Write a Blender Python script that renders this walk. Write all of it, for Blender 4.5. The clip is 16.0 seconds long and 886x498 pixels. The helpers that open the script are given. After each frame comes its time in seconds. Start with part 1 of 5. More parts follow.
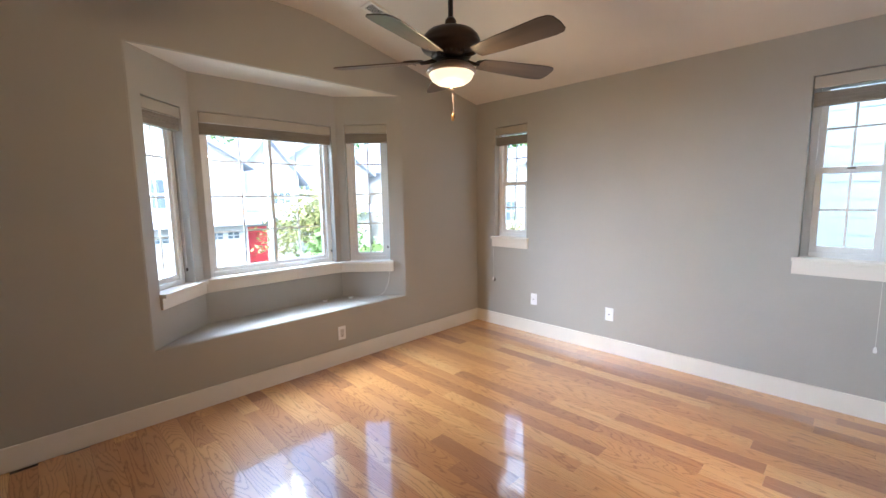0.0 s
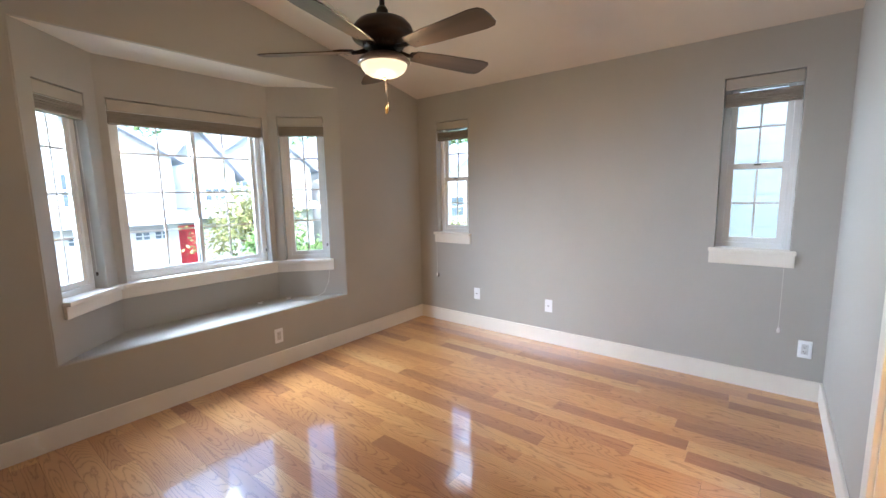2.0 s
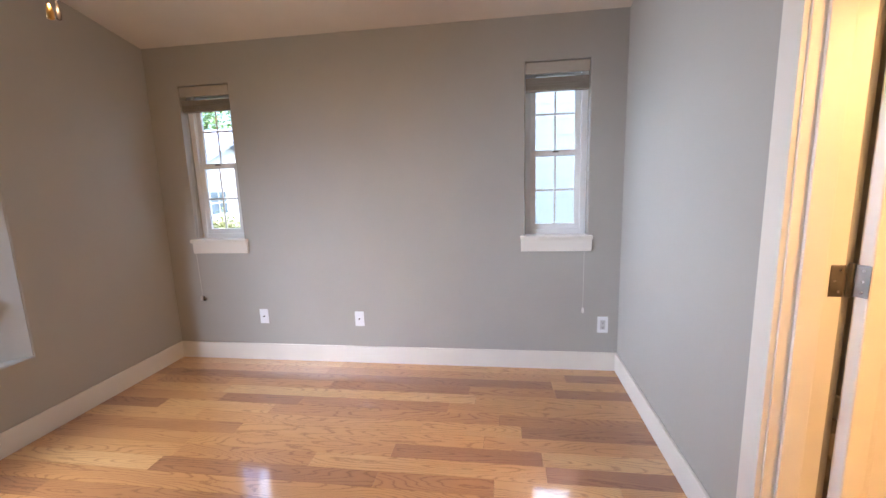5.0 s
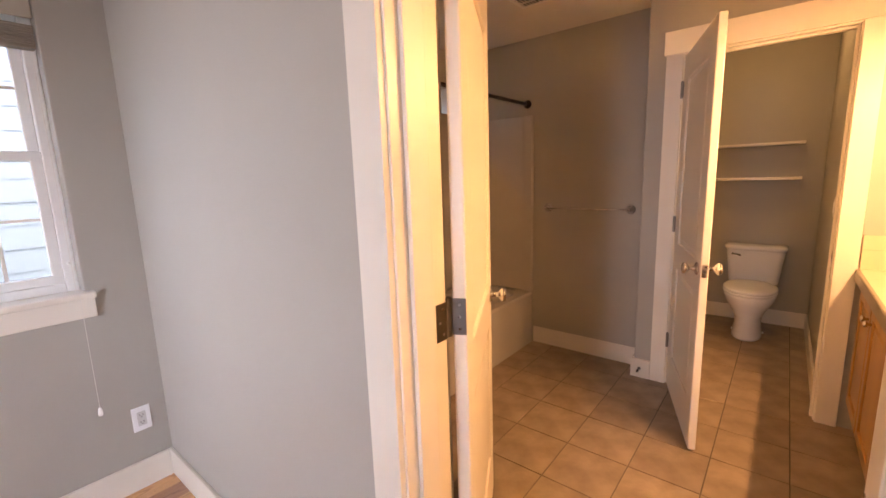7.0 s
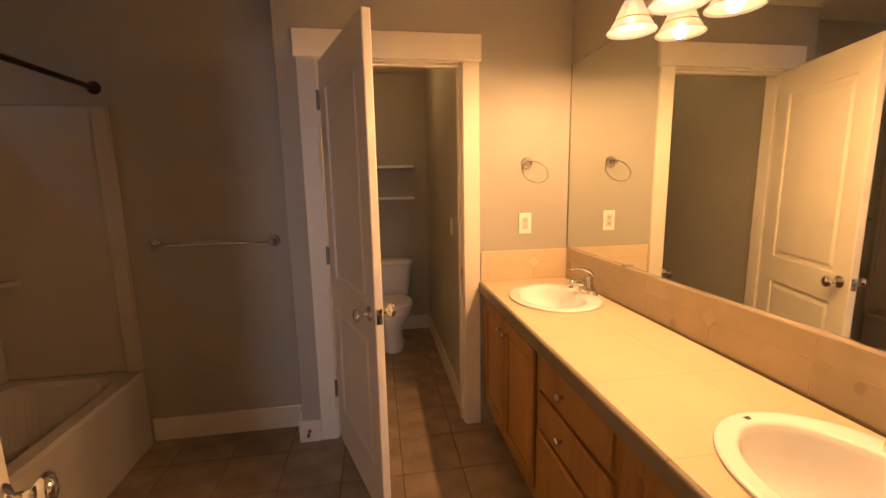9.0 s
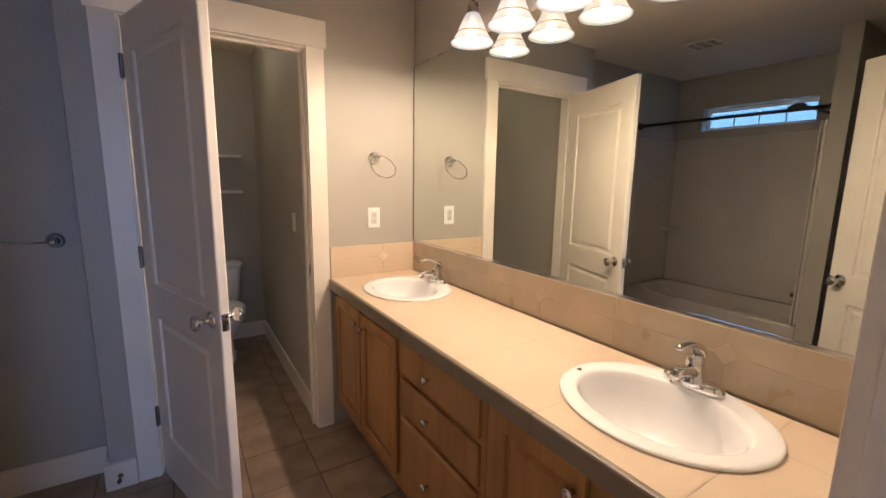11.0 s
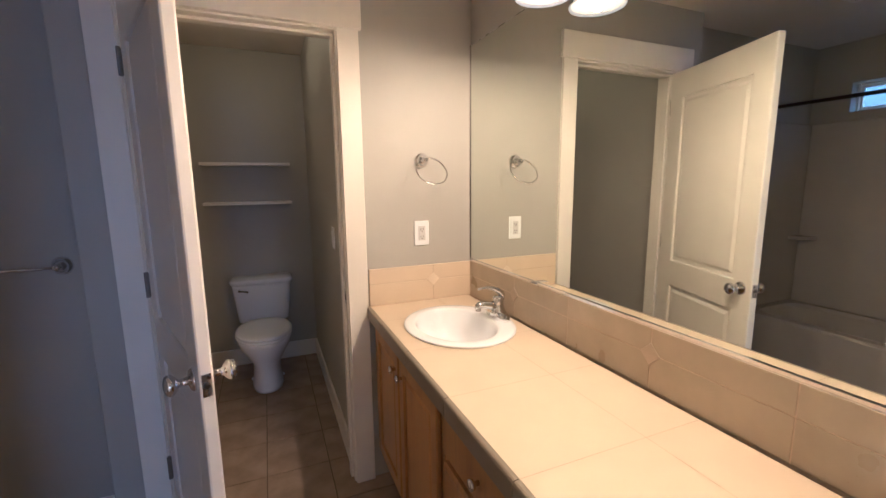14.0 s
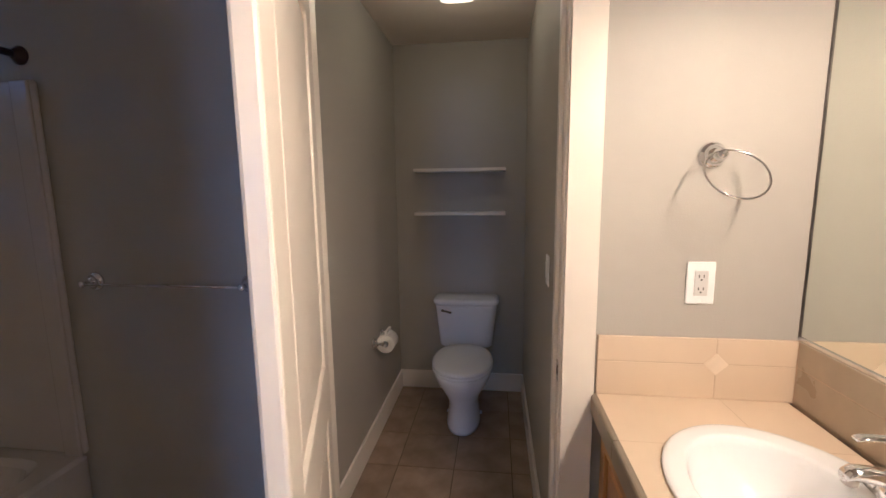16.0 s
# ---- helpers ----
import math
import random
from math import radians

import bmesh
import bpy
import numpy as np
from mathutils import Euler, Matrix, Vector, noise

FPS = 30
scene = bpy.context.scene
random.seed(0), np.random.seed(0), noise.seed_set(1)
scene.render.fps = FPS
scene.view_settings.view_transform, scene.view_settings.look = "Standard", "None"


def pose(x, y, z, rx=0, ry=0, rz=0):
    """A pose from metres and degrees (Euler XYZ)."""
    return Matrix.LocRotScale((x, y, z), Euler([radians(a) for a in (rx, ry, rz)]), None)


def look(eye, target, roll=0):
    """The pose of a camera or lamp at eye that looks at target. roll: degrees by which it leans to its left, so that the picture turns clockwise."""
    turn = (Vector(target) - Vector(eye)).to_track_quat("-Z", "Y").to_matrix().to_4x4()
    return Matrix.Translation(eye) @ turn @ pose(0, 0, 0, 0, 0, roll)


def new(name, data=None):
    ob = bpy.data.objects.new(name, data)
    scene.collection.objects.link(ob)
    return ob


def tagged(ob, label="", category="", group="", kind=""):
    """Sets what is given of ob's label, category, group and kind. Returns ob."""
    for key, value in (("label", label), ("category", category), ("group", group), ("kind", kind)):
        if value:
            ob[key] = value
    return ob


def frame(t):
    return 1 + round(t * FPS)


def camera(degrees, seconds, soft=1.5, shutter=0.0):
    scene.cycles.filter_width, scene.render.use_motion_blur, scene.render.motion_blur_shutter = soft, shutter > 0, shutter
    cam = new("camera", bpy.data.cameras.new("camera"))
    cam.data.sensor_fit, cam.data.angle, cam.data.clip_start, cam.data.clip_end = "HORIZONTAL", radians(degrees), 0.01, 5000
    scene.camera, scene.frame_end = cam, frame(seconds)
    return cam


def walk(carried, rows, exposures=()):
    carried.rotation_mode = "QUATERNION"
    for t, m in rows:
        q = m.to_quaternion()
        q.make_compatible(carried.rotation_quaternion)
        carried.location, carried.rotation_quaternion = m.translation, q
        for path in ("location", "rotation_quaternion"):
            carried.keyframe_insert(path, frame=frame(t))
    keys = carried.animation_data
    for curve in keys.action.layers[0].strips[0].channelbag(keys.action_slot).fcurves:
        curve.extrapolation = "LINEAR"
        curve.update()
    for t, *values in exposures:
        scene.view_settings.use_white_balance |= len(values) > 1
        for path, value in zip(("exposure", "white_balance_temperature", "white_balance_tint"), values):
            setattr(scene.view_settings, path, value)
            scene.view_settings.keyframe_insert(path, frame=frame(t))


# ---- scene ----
cam = camera(93.5, 16.0)
PATH = [
    (0, (-0.075, 0.105, 1.387), (1.314, 1.523, 1.142), -0.9),
    (0.5, (-0.055, 0.102, 1.386), (1.411, 1.439, 1.136), -0.8),
    (1, (-0.042, 0.096, 1.387), (1.473, 1.378, 1.135), -0.8),
    (1.5, (-0.028, 0.084, 1.388), (1.51, 1.337, 1.13), -0.9),
    (2, (-0.008, 0.091, 1.383), (1.544, 1.324, 1.114), -1.1),
    (2.5, (0.026, 0.137, 1.37), (1.589, 1.351, 1.078), -1.3),
    (3, (0.079, 0.278, 1.355), (1.671, 1.449, 1.049), -1.5),
    (3.2, (0.103, 0.354, 1.359), (1.715, 1.497, 1.049), -1.7),
    (5.3, (0.678, 0.577, 1.372), (2.65, 0.597, 1.035), -2.2),
    (5.5, (0.763, 0.602, 1.385), (2.725, 0.425, 1.042), -2.5),
    (6, (0.912, 0.625, 1.376), (2.764, -0.048, 1.032), -2.1),
    (6.5, (1.092, 0.497, 1.37), (2.704, -0.638, 1.036), -2.0),
    (7, (1.226, 0.34, 1.384), (2.481, -1.181, 1.047), -1.9),
    (7.2, (1.301, 0.306, 1.388), (2.383, -1.34, 1.041), -1.7),
    (7.5, (1.379, 0.215, 1.381), (2.231, -1.564, 1.049), -1.6),
    (8, (1.512, 0.065, 1.404), (1.946, -1.86, 1.074), -1.6),
    (8.5, (1.502, -0.142, 1.409), (1.557, -2.115, 1.087), -1.5),
    (9, (1.48, -0.296, 1.431), (1.175, -2.246, 1.112), -1.1),
    (9.5, (1.466, -0.344, 1.427), (0.891, -2.234, 1.115), -0.4),
    (10, (1.531, -0.356, 1.438), (0.721, -2.157, 1.12), 0.4),
    (10.2, (1.541, -0.351, 1.431), (0.666, -2.121, 1.117), 0.6),
    (12.3, (1.672, -0.317, 1.398), (0.51, -1.905, 1.038), 0.8),
    (12.5, (1.653, -0.332, 1.398), (0.521, -1.94, 1.032), 0.7),
    (13, (1.529, -0.436, 1.398), (0.496, -2.11, 1.036), 0.2),
    (13.5, (1.376, -0.563, 1.416), (0.468, -2.313, 1.078), -0.3),
    (14, (1.316, -0.714, 1.421), (0.552, -2.536, 1.108), -0.6),
    (14.5, (1.307, -0.942, 1.442), (0.737, -2.839, 1.167), -0.9),
    (15, (1.301, -1.111, 1.433), (0.948, -3.06, 1.156), -0.9),
    (15.5, (1.223, -1.295, 1.444), (1.149, -3.274, 1.165), -0.6),
    (16, (1.197, -1.382, 1.445), (1.449, -3.346, 1.163), -0.7),
]
LIGHT = [
    (0.0, 3.2, 5500, 8),
    (1.5, 3.1, 5500, 8),
    (3.0, 3.0, 5500, 8),
    (5.5, 2.95, 5700, 16),
    (6.5, 3.0, 6050, 18),
    (7.0, 2.9, 6450, 24),
    (8.0, 2.5, 7200, 50),
    (9.0, 1.92, 6500, 24),
    (9.5, 1.87, 4400, 11),
    (10.0, 1.9, 4100, 10),
    (12.5, 1.86, 3900, 12),
    (14.5, 1.86, 3880, 12),
    (16.0, 1.95, 3780, 12),
]
walk(cam, [(t, look(eye, target, roll)) for t, eye, target, roll in PATH], LIGHT)

# ---- world and light ----
world = bpy.data.worlds.new("sky")
scene.world = world
world.use_nodes = True
wn, wl = world.node_tree.nodes, world.node_tree.links
sky = wn.new("ShaderNodeTexSky")
sky.sky_type = "NISHITA"
sky.sun_disc = False
sky.sun_elevation, sky.sun_rotation = radians(48), radians(220)
sky.dust_density, sky.ozone_density = 4.0, 1.0
wl.new(sky.outputs[0], wn["Background"].inputs[0])
wn["Background"].inputs[1].default_value = 0.14


def sun_lamp():
    data = bpy.data.lights.new("sun", "SUN")
    data.energy, data.angle, data.color = 0.9, radians(14), (1.0, 0.95, 0.88)
    ob = new("sun", data)
    ob.matrix_world = look((0, 0, 0), (0.43, 0.51, -0.74))


def point_lamp(name, x, y, z, watts, colour, radius):
    data = bpy.data.lights.new(name, "POINT")
    data.energy, data.color, data.shadow_soft_size = watts, colour, radius
    ob = new(name, data)
    ob.location = (x, y, z)


WARM = (1.0, 0.53, 0.19)
LAMP_Y = (-1.85, -1.60, -1.35, -1.10)
sun_lamp()
for ly in LAMP_Y:
    point_lamp("vanity_bulb", 0.499, ly, 1.986, 6.0, WARM, 0.024)
point_lamp("fan_bulb", 1.47, 1.60, 1.90, 3.0, (1.0, 0.66, 0.34), 0.06)
point_lamp("closet_bulb", 1.388, -3.48, 2.33, 1.15, (1.0, 0.58, 0.19), 0.05)


def sky_lamp(x, y, z, w, h, turn, tilt, watts, spread):
    """Added lamp that stands in for the sky's or the ground's light at a window opening: it shines inwards and down, or
    up at a negative tilt. turn: degrees from south, to the left; tilt: degrees down.
    """
    data = bpy.data.lights.new("window_sky", "AREA")
    data.shape, data.size, data.size_y = "RECTANGLE", w, h
    data.energy, data.color, data.spread = watts, (0.90, 0.95, 1.0), radians(spread)
    ob = new("window_sky", data)
    ob.matrix_world = pose(x, y, z, 0, 0, turn) @ pose(0, 0, 0, -90 + tilt)


sky_lamp(1.32, 3.92, 1.45, 1.0, 0.8, 19, 5, 1.9, 44)
sky_lamp(0.41, 3.53, 1.46, 0.34, 0.8, 57, 22, 2.7, 62)
sky_lamp(1.385, 3.98, 1.72, 1.1, 0.8, -4, 60, 1.2, 48)
# added below the sill, facing up: stands in for light bounced off the ground
sky_lamp(1.385, 4.45, 0.48, 1.5, 0.5, -8, -38, 1.2, 150)
sky_lamp(1.15, 4.40, 2.23, 1.9, 0.38, 26, 22, 5.0, 130)
sky_lamp(3.75, -2.055, 2.42, 0.8, 0.3, -90, 40, 1.7, 150)
sky_lamp(3.75, 2.707, 1.70, 0.4, 0.8, -78, 48, 0.12, 60)
sky_lamp(3.75, 0.198, 1.70, 0.4, 0.8, -90, 45, 0.1, 60)


# ---- materials ----
def material(name):
    m = bpy.data.materials.new(name)
    m.use_nodes = True
    return m, m.node_tree.nodes, m.node_tree.links, m.node_tree.nodes["Principled BSDF"]


def surface(name, colour, rough=0.5, metal=0.0, vary=0.06, scale=6.0, bump=0.05, fine=180.0, coat=0.0, piece=0.0, rough_vary=0.1, stretch=(1, 1, 1)):
    """A painted, fired or cast surface: broad tonal drift, a fine grain in relief and uneven gloss."""
    m, n, l, b = material(name)
    co = n.new("ShaderNodeTexCoord")
    mp = n.new("ShaderNodeMapping")
    mp.inputs["Scale"].default_value = stretch
    l.new(co.outputs["Object"], mp.inputs[0])
    big = n.new("ShaderNodeTexNoise")
    big.inputs["Scale"].default_value, big.inputs["Detail"].default_value = scale, 5
    l.new(mp.outputs[0], big.inputs["Vector"])
    small = n.new("ShaderNodeTexNoise")
    small.inputs["Scale"].default_value, small.inputs["Detail"].default_value = fine, 3
    l.new(mp.outputs[0], small.inputs["Vector"])
    hsv = n.new("ShaderNodeHueSaturation")
    hsv.inputs["Color"].default_value = (*colour, 1)
    val = n.new("ShaderNodeMapRange")
    val.inputs["From Min"].default_value, val.inputs["From Max"].default_value = 0.3, 0.7
    val.inputs["To Min"].default_value, val.inputs["To Max"].default_value = 1 - vary, 1 + vary
    l.new(big.outputs["Fac"], val.inputs["Value"])
    out = val.outputs[0]
    if piece:
        info = n.new("ShaderNodeObjectInfo")
        pr = n.new("ShaderNodeMapRange")
        pr.inputs["To Min"].default_value, pr.inputs["To Max"].default_value = 1 - piece, 1 + piece
        l.new(info.outputs["Random"], pr.inputs["Value"])
        mul = n.new("ShaderNodeMath")
        mul.operation = "MULTIPLY"
        l.new(out, mul.inputs[0]), l.new(pr.outputs[0], mul.inputs[1])
        out = mul.outputs[0]
    l.new(out, hsv.inputs["Value"])
    l.new(hsv.outputs[0], b.inputs["Base Color"])
    rr = n.new("ShaderNodeMapRange")
    rr.inputs["To Min"].default_value, rr.inputs["To Max"].default_value = max(0.02, rough - rough_vary), min(1, rough + rough_vary)
    l.new(big.outputs["Fac"], rr.inputs["Value"])
    l.new(rr.outputs[0], b.inputs["Roughness"])
    b.inputs["Metallic"].default_value = metal
    b.inputs["Coat Weight"].default_value = coat
    if bump:
        bp = n.new("ShaderNodeBump")
        bp.inputs["Strength"].default_value, bp.inputs["Distance"].default_value = bump, 0.004
        l.new(small.outputs["Fac"], bp.inputs["Height"])
        l.new(bp.outputs[0], b.inputs["Normal"])
    return m


def wood(name, dark, mid, light, rough, grain, along, piece=0.25, coat=0.0, size=1.0, across=7.0, lengthwise=0.75):
    """Sawn wood with cathedral figure, pores and board-to-board difference; the grain runs along one axis."""
    m, n, l, b = material(name)
    co, info = n.new("ShaderNodeTexCoord"), n.new("ShaderNodeObjectInfo")
    off = n.new("ShaderNodeVectorMath")
    off.operation = "MULTIPLY_ADD"
    comb = n.new("ShaderNodeCombineXYZ")
    for k in range(3):
        l.new(info.outputs["Random"], comb.inputs[k])
    off.inputs[1].default_value = (37.0, 53.0, 71.0)
    l.new(comb.outputs[0], off.inputs[0]), l.new(co.outputs["Object"], off.inputs[2])
    mp = n.new("ShaderNodeMapping")
    s = [across * size, across * size, across * size]
    s[along] = lengthwise * size
    mp.inputs["Scale"].default_value = s
    l.new(off.outputs[0], mp.inputs[0])
    field = n.new("ShaderNodeTexNoise")
    field.inputs["Scale"].default_value, field.inputs["Detail"].default_value, field.inputs["Roughness"].default_value = 1.0, 2.0, 0.45
    l.new(mp.outputs[0], field.inputs["Vector"])
    rings = n.new("ShaderNodeMath")
    rings.operation = "MULTIPLY"
    rings.inputs[1].default_value = grain
    l.new(field.outputs["Fac"], rings.inputs[0])
    fr = n.new("ShaderNodeMath")
    fr.operation = "PINGPONG"
    fr.inputs[1].default_value = 1.0
    l.new(rings.outputs[0], fr.inputs[0])
    mp2 = n.new("ShaderNodeMapping")
    s2 = [160.0, 160.0, 160.0]
    s2[along] = 5.0
    mp2.inputs["Scale"].default_value = s2
    l.new(off.outputs[0], mp2.inputs[0])
    pores = n.new("ShaderNodeTexNoise")
    pores.inputs["Scale"].default_value, pores.inputs["Detail"].default_value = 1.0, 4.0
    l.new(mp2.outputs[0], pores.inputs["Vector"])
    ramp = n.new("ShaderNodeValToRGB")
    ramp.color_ramp.elements[0].position, ramp.color_ramp.elements[0].color = 0.02, (*dark, 1)
    ramp.color_ramp.elements[1].position, ramp.color_ramp.elements[1].color = 0.75, (*light, 1)
    e = ramp.color_ramp.elements.new(0.25)
    e.color = (*mid, 1)
    l.new(fr.outputs[0], ramp.inputs[0])
    hsv = n.new("ShaderNodeHueSaturation")
    l.new(ramp.outputs[0], hsv.inputs["Color"])
    pr = n.new("ShaderNodeMapRange")
    pr.inputs["To Min"].default_value, pr.inputs["To Max"].default_value = 1 - piece, 1 + piece * 0.6
    l.new(info.outputs["Random"], pr.inputs["Value"])
    pv = n.new("ShaderNodeMapRange")
    pv.inputs["From Min"].default_value, pv.inputs["From Max"].default_value = 0.3, 0.7
    pv.inputs["To Min"].default_value, pv.inputs["To Max"].default_value = 0.86, 1.1
    l.new(pores.outputs["Fac"], pv.inputs["Value"])
    mul = n.new("ShaderNodeMath")
    mul.operation = "MULTIPLY"
    l.new(pr.outputs[0], mul.inputs[0]), l.new(pv.outputs[0], mul.inputs[1])
    l.new(mul.outputs[0], hsv.inputs["Value"])
    l.new(hsv.outputs[0], b.inputs["Base Color"])
    rr = n.new("ShaderNodeMapRange")
    rr.inputs["To Min"].default_value, rr.inputs["To Max"].default_value = rough - 0.06, rough + 0.1
    l.new(pores.outputs["Fac"], rr.inputs["Value"])
    l.new(rr.outputs[0], b.inputs["Roughness"])
    b.inputs["Coat Weight"].default_value, b.inputs["Coat Roughness"].default_value = coat, 0.12
    bp = n.new("ShaderNodeBump")
    bp.inputs["Strength"].default_value, bp.inputs["Distance"].default_value = 0.12, 0.002
    l.new(pores.outputs["Fac"], bp.inputs["Height"])
    l.new(bp.outputs[0], b.inputs["Normal"])
    return m


def oak_floor():
    """Varnished red oak strips: thin cathedral lines, fine pores, honey to red-brown from board to board. The grain runs along y."""
    m, n, l, b = material("oak_plank")

    def math_node(op, x, y):
        q = n.new("ShaderNodeMath")
        q.operation = op
        for k, v in enumerate((x, y)):
            if isinstance(v, (int, float)):
                q.inputs[k].default_value = v
            else:
                l.new(v, q.inputs[k])
        return q.outputs[0]

    co, info = n.new("ShaderNodeTexCoord"), n.new("ShaderNodeObjectInfo")
    rand = info.outputs["Random"]
    comb = n.new("ShaderNodeCombineXYZ")
    for k, f in enumerate((37.0, 53.0, 71.0)):
        l.new(math_node("MULTIPLY", rand, f), comb.inputs[k])
    add = n.new("ShaderNodeVectorMath")
    l.new(co.outputs["Object"], add.inputs[0]), l.new(comb.outputs[0], add.inputs[1])

    def noise_at(scale, detail, rough):
        mp, t = n.new("ShaderNodeMapping"), n.new("ShaderNodeTexNoise")
        mp.inputs["Scale"].default_value = scale
        t.inputs["Scale"].default_value, t.inputs["Detail"].default_value, t.inputs["Roughness"].default_value = 1.0, detail, rough
        l.new(add.outputs[0], mp.inputs[0]), l.new(mp.outputs[0], t.inputs["Vector"])
        return t.outputs["Fac"]

    field = noise_at((6.5, 0.8, 6.5), 1.5, 0.4)
    wobble = noise_at((60.0, 18.0, 60.0), 4.0, 0.65)
    rings = math_node("MULTIPLY", math_node("ADD", field, math_node("MULTIPLY", wobble, 0.03)), 66.0)
    line = math_node("PINGPONG", rings, 1.0)
    pores = noise_at((420.0, 14.0, 420.0), 3.0, 0.6)
    patch = noise_at((9.0, 2.0, 9.0), 3.0, 0.5)
    ramp = n.new("ShaderNodeValToRGB")
    r = ramp.color_ramp
    r.elements[0].position, r.elements[0].color = 0.0, (0.64, 0.57, 0.52, 1)
    r.elements[1].position, r.elements[1].color = 1.0, (1.0, 1.0, 1.0, 1)
    for pos, c in ((0.11, (0.72, 0.66, 0.61, 1)), (0.28, (0.96, 0.95, 0.94, 1))):
        r.elements.new(pos).color = c
    l.new(math_node("ADD", line, math_node("MULTIPLY", math_node("SUBTRACT", pores, 0.5), 0.5)), ramp.inputs[0])
    tone = n.new("ShaderNodeValToRGB")
    tone.color_ramp.elements[0].position, tone.color_ramp.elements[0].color = 0.0, (0.38, 0.165, 0.065, 1)
    tone.color_ramp.elements[1].position, tone.color_ramp.elements[1].color = 1.0, (0.72, 0.43, 0.18, 1)
    for pos, c in ((0.2, (0.50, 0.228, 0.080, 1)), (0.5, (0.61, 0.305, 0.106, 1)), (0.8, (0.66, 0.345, 0.122, 1))):
        tone.color_ramp.elements.new(pos).color = c
    l.new(math_node("ADD", rand, math_node("MULTIPLY", math_node("SUBTRACT", patch, 0.5), 0.35)), tone.inputs[0])
    mix = n.new("ShaderNodeMix")
    mix.data_type, mix.blend_type = "RGBA", "MULTIPLY"
    mix.inputs["Factor"].default_value = 1.0
    l.new(tone.outputs[0], mix.inputs[6]), l.new(ramp.outputs[0], mix.inputs[7])
    l.new(mix.outputs[2], b.inputs["Base Color"])
    b.inputs["Roughness"].default_value = 0.3
    b.inputs["Coat Weight"].default_value, b.inputs["Coat Roughness"].default_value, b.inputs["Coat IOR"].default_value = 1.0, 0.085, 1.85
    bp = n.new("ShaderNodeBump")
    bp.inputs["Strength"].default_value, bp.inputs["Distance"].default_value = 0.05, 0.001
    l.new(pores, bp.inputs["Height"])
    l.new(bp.outputs[0], b.inputs["Normal"])
    return m


def glow(name, colour, strength, thin=False, clear=0.0):
    """Lit glass; thin: frosted glass that also lets the bulb behind it shine through."""
    m, n, l, b = material(name)
    if thin:
        tl, mx = n.new("ShaderNodeBsdfTranslucent"), n.new("ShaderNodeMixShader")
        tl.inputs[0].default_value, mx.inputs[0].default_value = (0.05, 0.04, 0.028, 1), 0.5
        l.new(b.outputs[0], mx.inputs[1]), l.new(tl.outputs[0], mx.inputs[2])
        l.new(mx.outputs[0], n["Material Output"].inputs[0])
        em, ad = n.new("ShaderNodeEmission"), n.new("ShaderNodeAddShader")
        em.inputs[0].default_value, em.inputs[1].default_value = (*colour, 1), strength
        l.new(mx.outputs[0], ad.inputs[0]), l.new(em.outputs[0], ad.inputs[1])
        tp, cm = n.new("ShaderNodeBsdfTransparent"), n.new("ShaderNodeMixShader")
        cm.inputs[0].default_value = clear
        l.new(ad.outputs[0], cm.inputs[1]), l.new(tp.outputs[0], cm.inputs[2])
        l.new(cm.outputs[0], n["Material Output"].inputs[0])
        b.inputs["Base Color"].default_value, b.inputs["Roughness"].default_value = (0.05, 0.042, 0.032, 1), 0.4
        return m
    b.inputs["Base Color"].default_value = (0.8, 0.78, 0.72, 1)
    b.inputs["Emission Color"].default_value = (*colour, 1)
    b.inputs["Emission Strength"].default_value = strength
    b.inputs["Roughness"].default_value = 0.3
    return m


def glass_sheet(name, tint=(0.96, 0.98, 0.98)):
    m, n, l, b = material(name)
    n.remove(b)
    tr, gl, mx, fr = n.new("ShaderNodeBsdfTransparent"), n.new("ShaderNodeBsdfGlossy"), n.new("ShaderNodeMixShader"), n.new("ShaderNodeLayerWeight")
    tr.inputs[0].default_value = (*tint, 1)
    gl.inputs["Roughness"].default_value = 0.02
    pw, ma = n.new("ShaderNodeMath"), n.new("ShaderNodeMath")
    pw.operation, ma.operation = "POWER", "MULTIPLY_ADD"
    pw.inputs[1].default_value, ma.inputs[1].default_value, ma.inputs[2].default_value = 5.0, 0.7, 0.03
    l.new(fr.outputs["Facing"], pw.inputs[0]), l.new(pw.outputs[0], ma.inputs[0]), l.new(ma.outputs[0], mx.inputs[0])
    l.new(tr.outputs[0], mx.inputs[1]), l.new(gl.outputs[0], mx.inputs[2])
    l.new(mx.outputs[0], n["Material Output"].inputs[0])
    return m


def leaf_material(name, colour):
    m = surface(name, colour, 0.6, vary=0.35, scale=3.0, bump=0.0)
    return m


WALL = surface("grey_wall_paint", (0.412, 0.397, 0.36), 0.55, vary=0.03, scale=2.2, bump=0.12, fine=260)
CEIL = surface("warm_ceiling_paint", (0.72, 0.66, 0.58), 0.8, vary=0.03, scale=3.0, bump=0.12, fine=200)
TRIM = surface("cream_trim_paint", (0.78, 0.74, 0.67), 0.35, vary=0.03, scale=4.0, bump=0.03, fine=90)
VINYL = surface("white_vinyl", (0.82, 0.83, 0.83), 0.35, vary=0.02, scale=5.0, bump=0.0)
OAK = oak_floor()
MAPLE = wood("honey_wood", (0.33, 0.160, 0.036), (0.385, 0.200, 0.044), (0.425, 0.228, 0.054), 0.33, 3.5, 2, piece=0.1, coat=0.2)
TILE = surface("taupe_floor_tile", (0.28, 0.215, 0.155), 0.42, vary=0.3, scale=7.0, bump=0.12, fine=60, piece=0.09)
GROUT = surface("grey_grout", (0.13, 0.105, 0.08), 0.9, vary=0.15, scale=20.0, bump=0.3, fine=300)
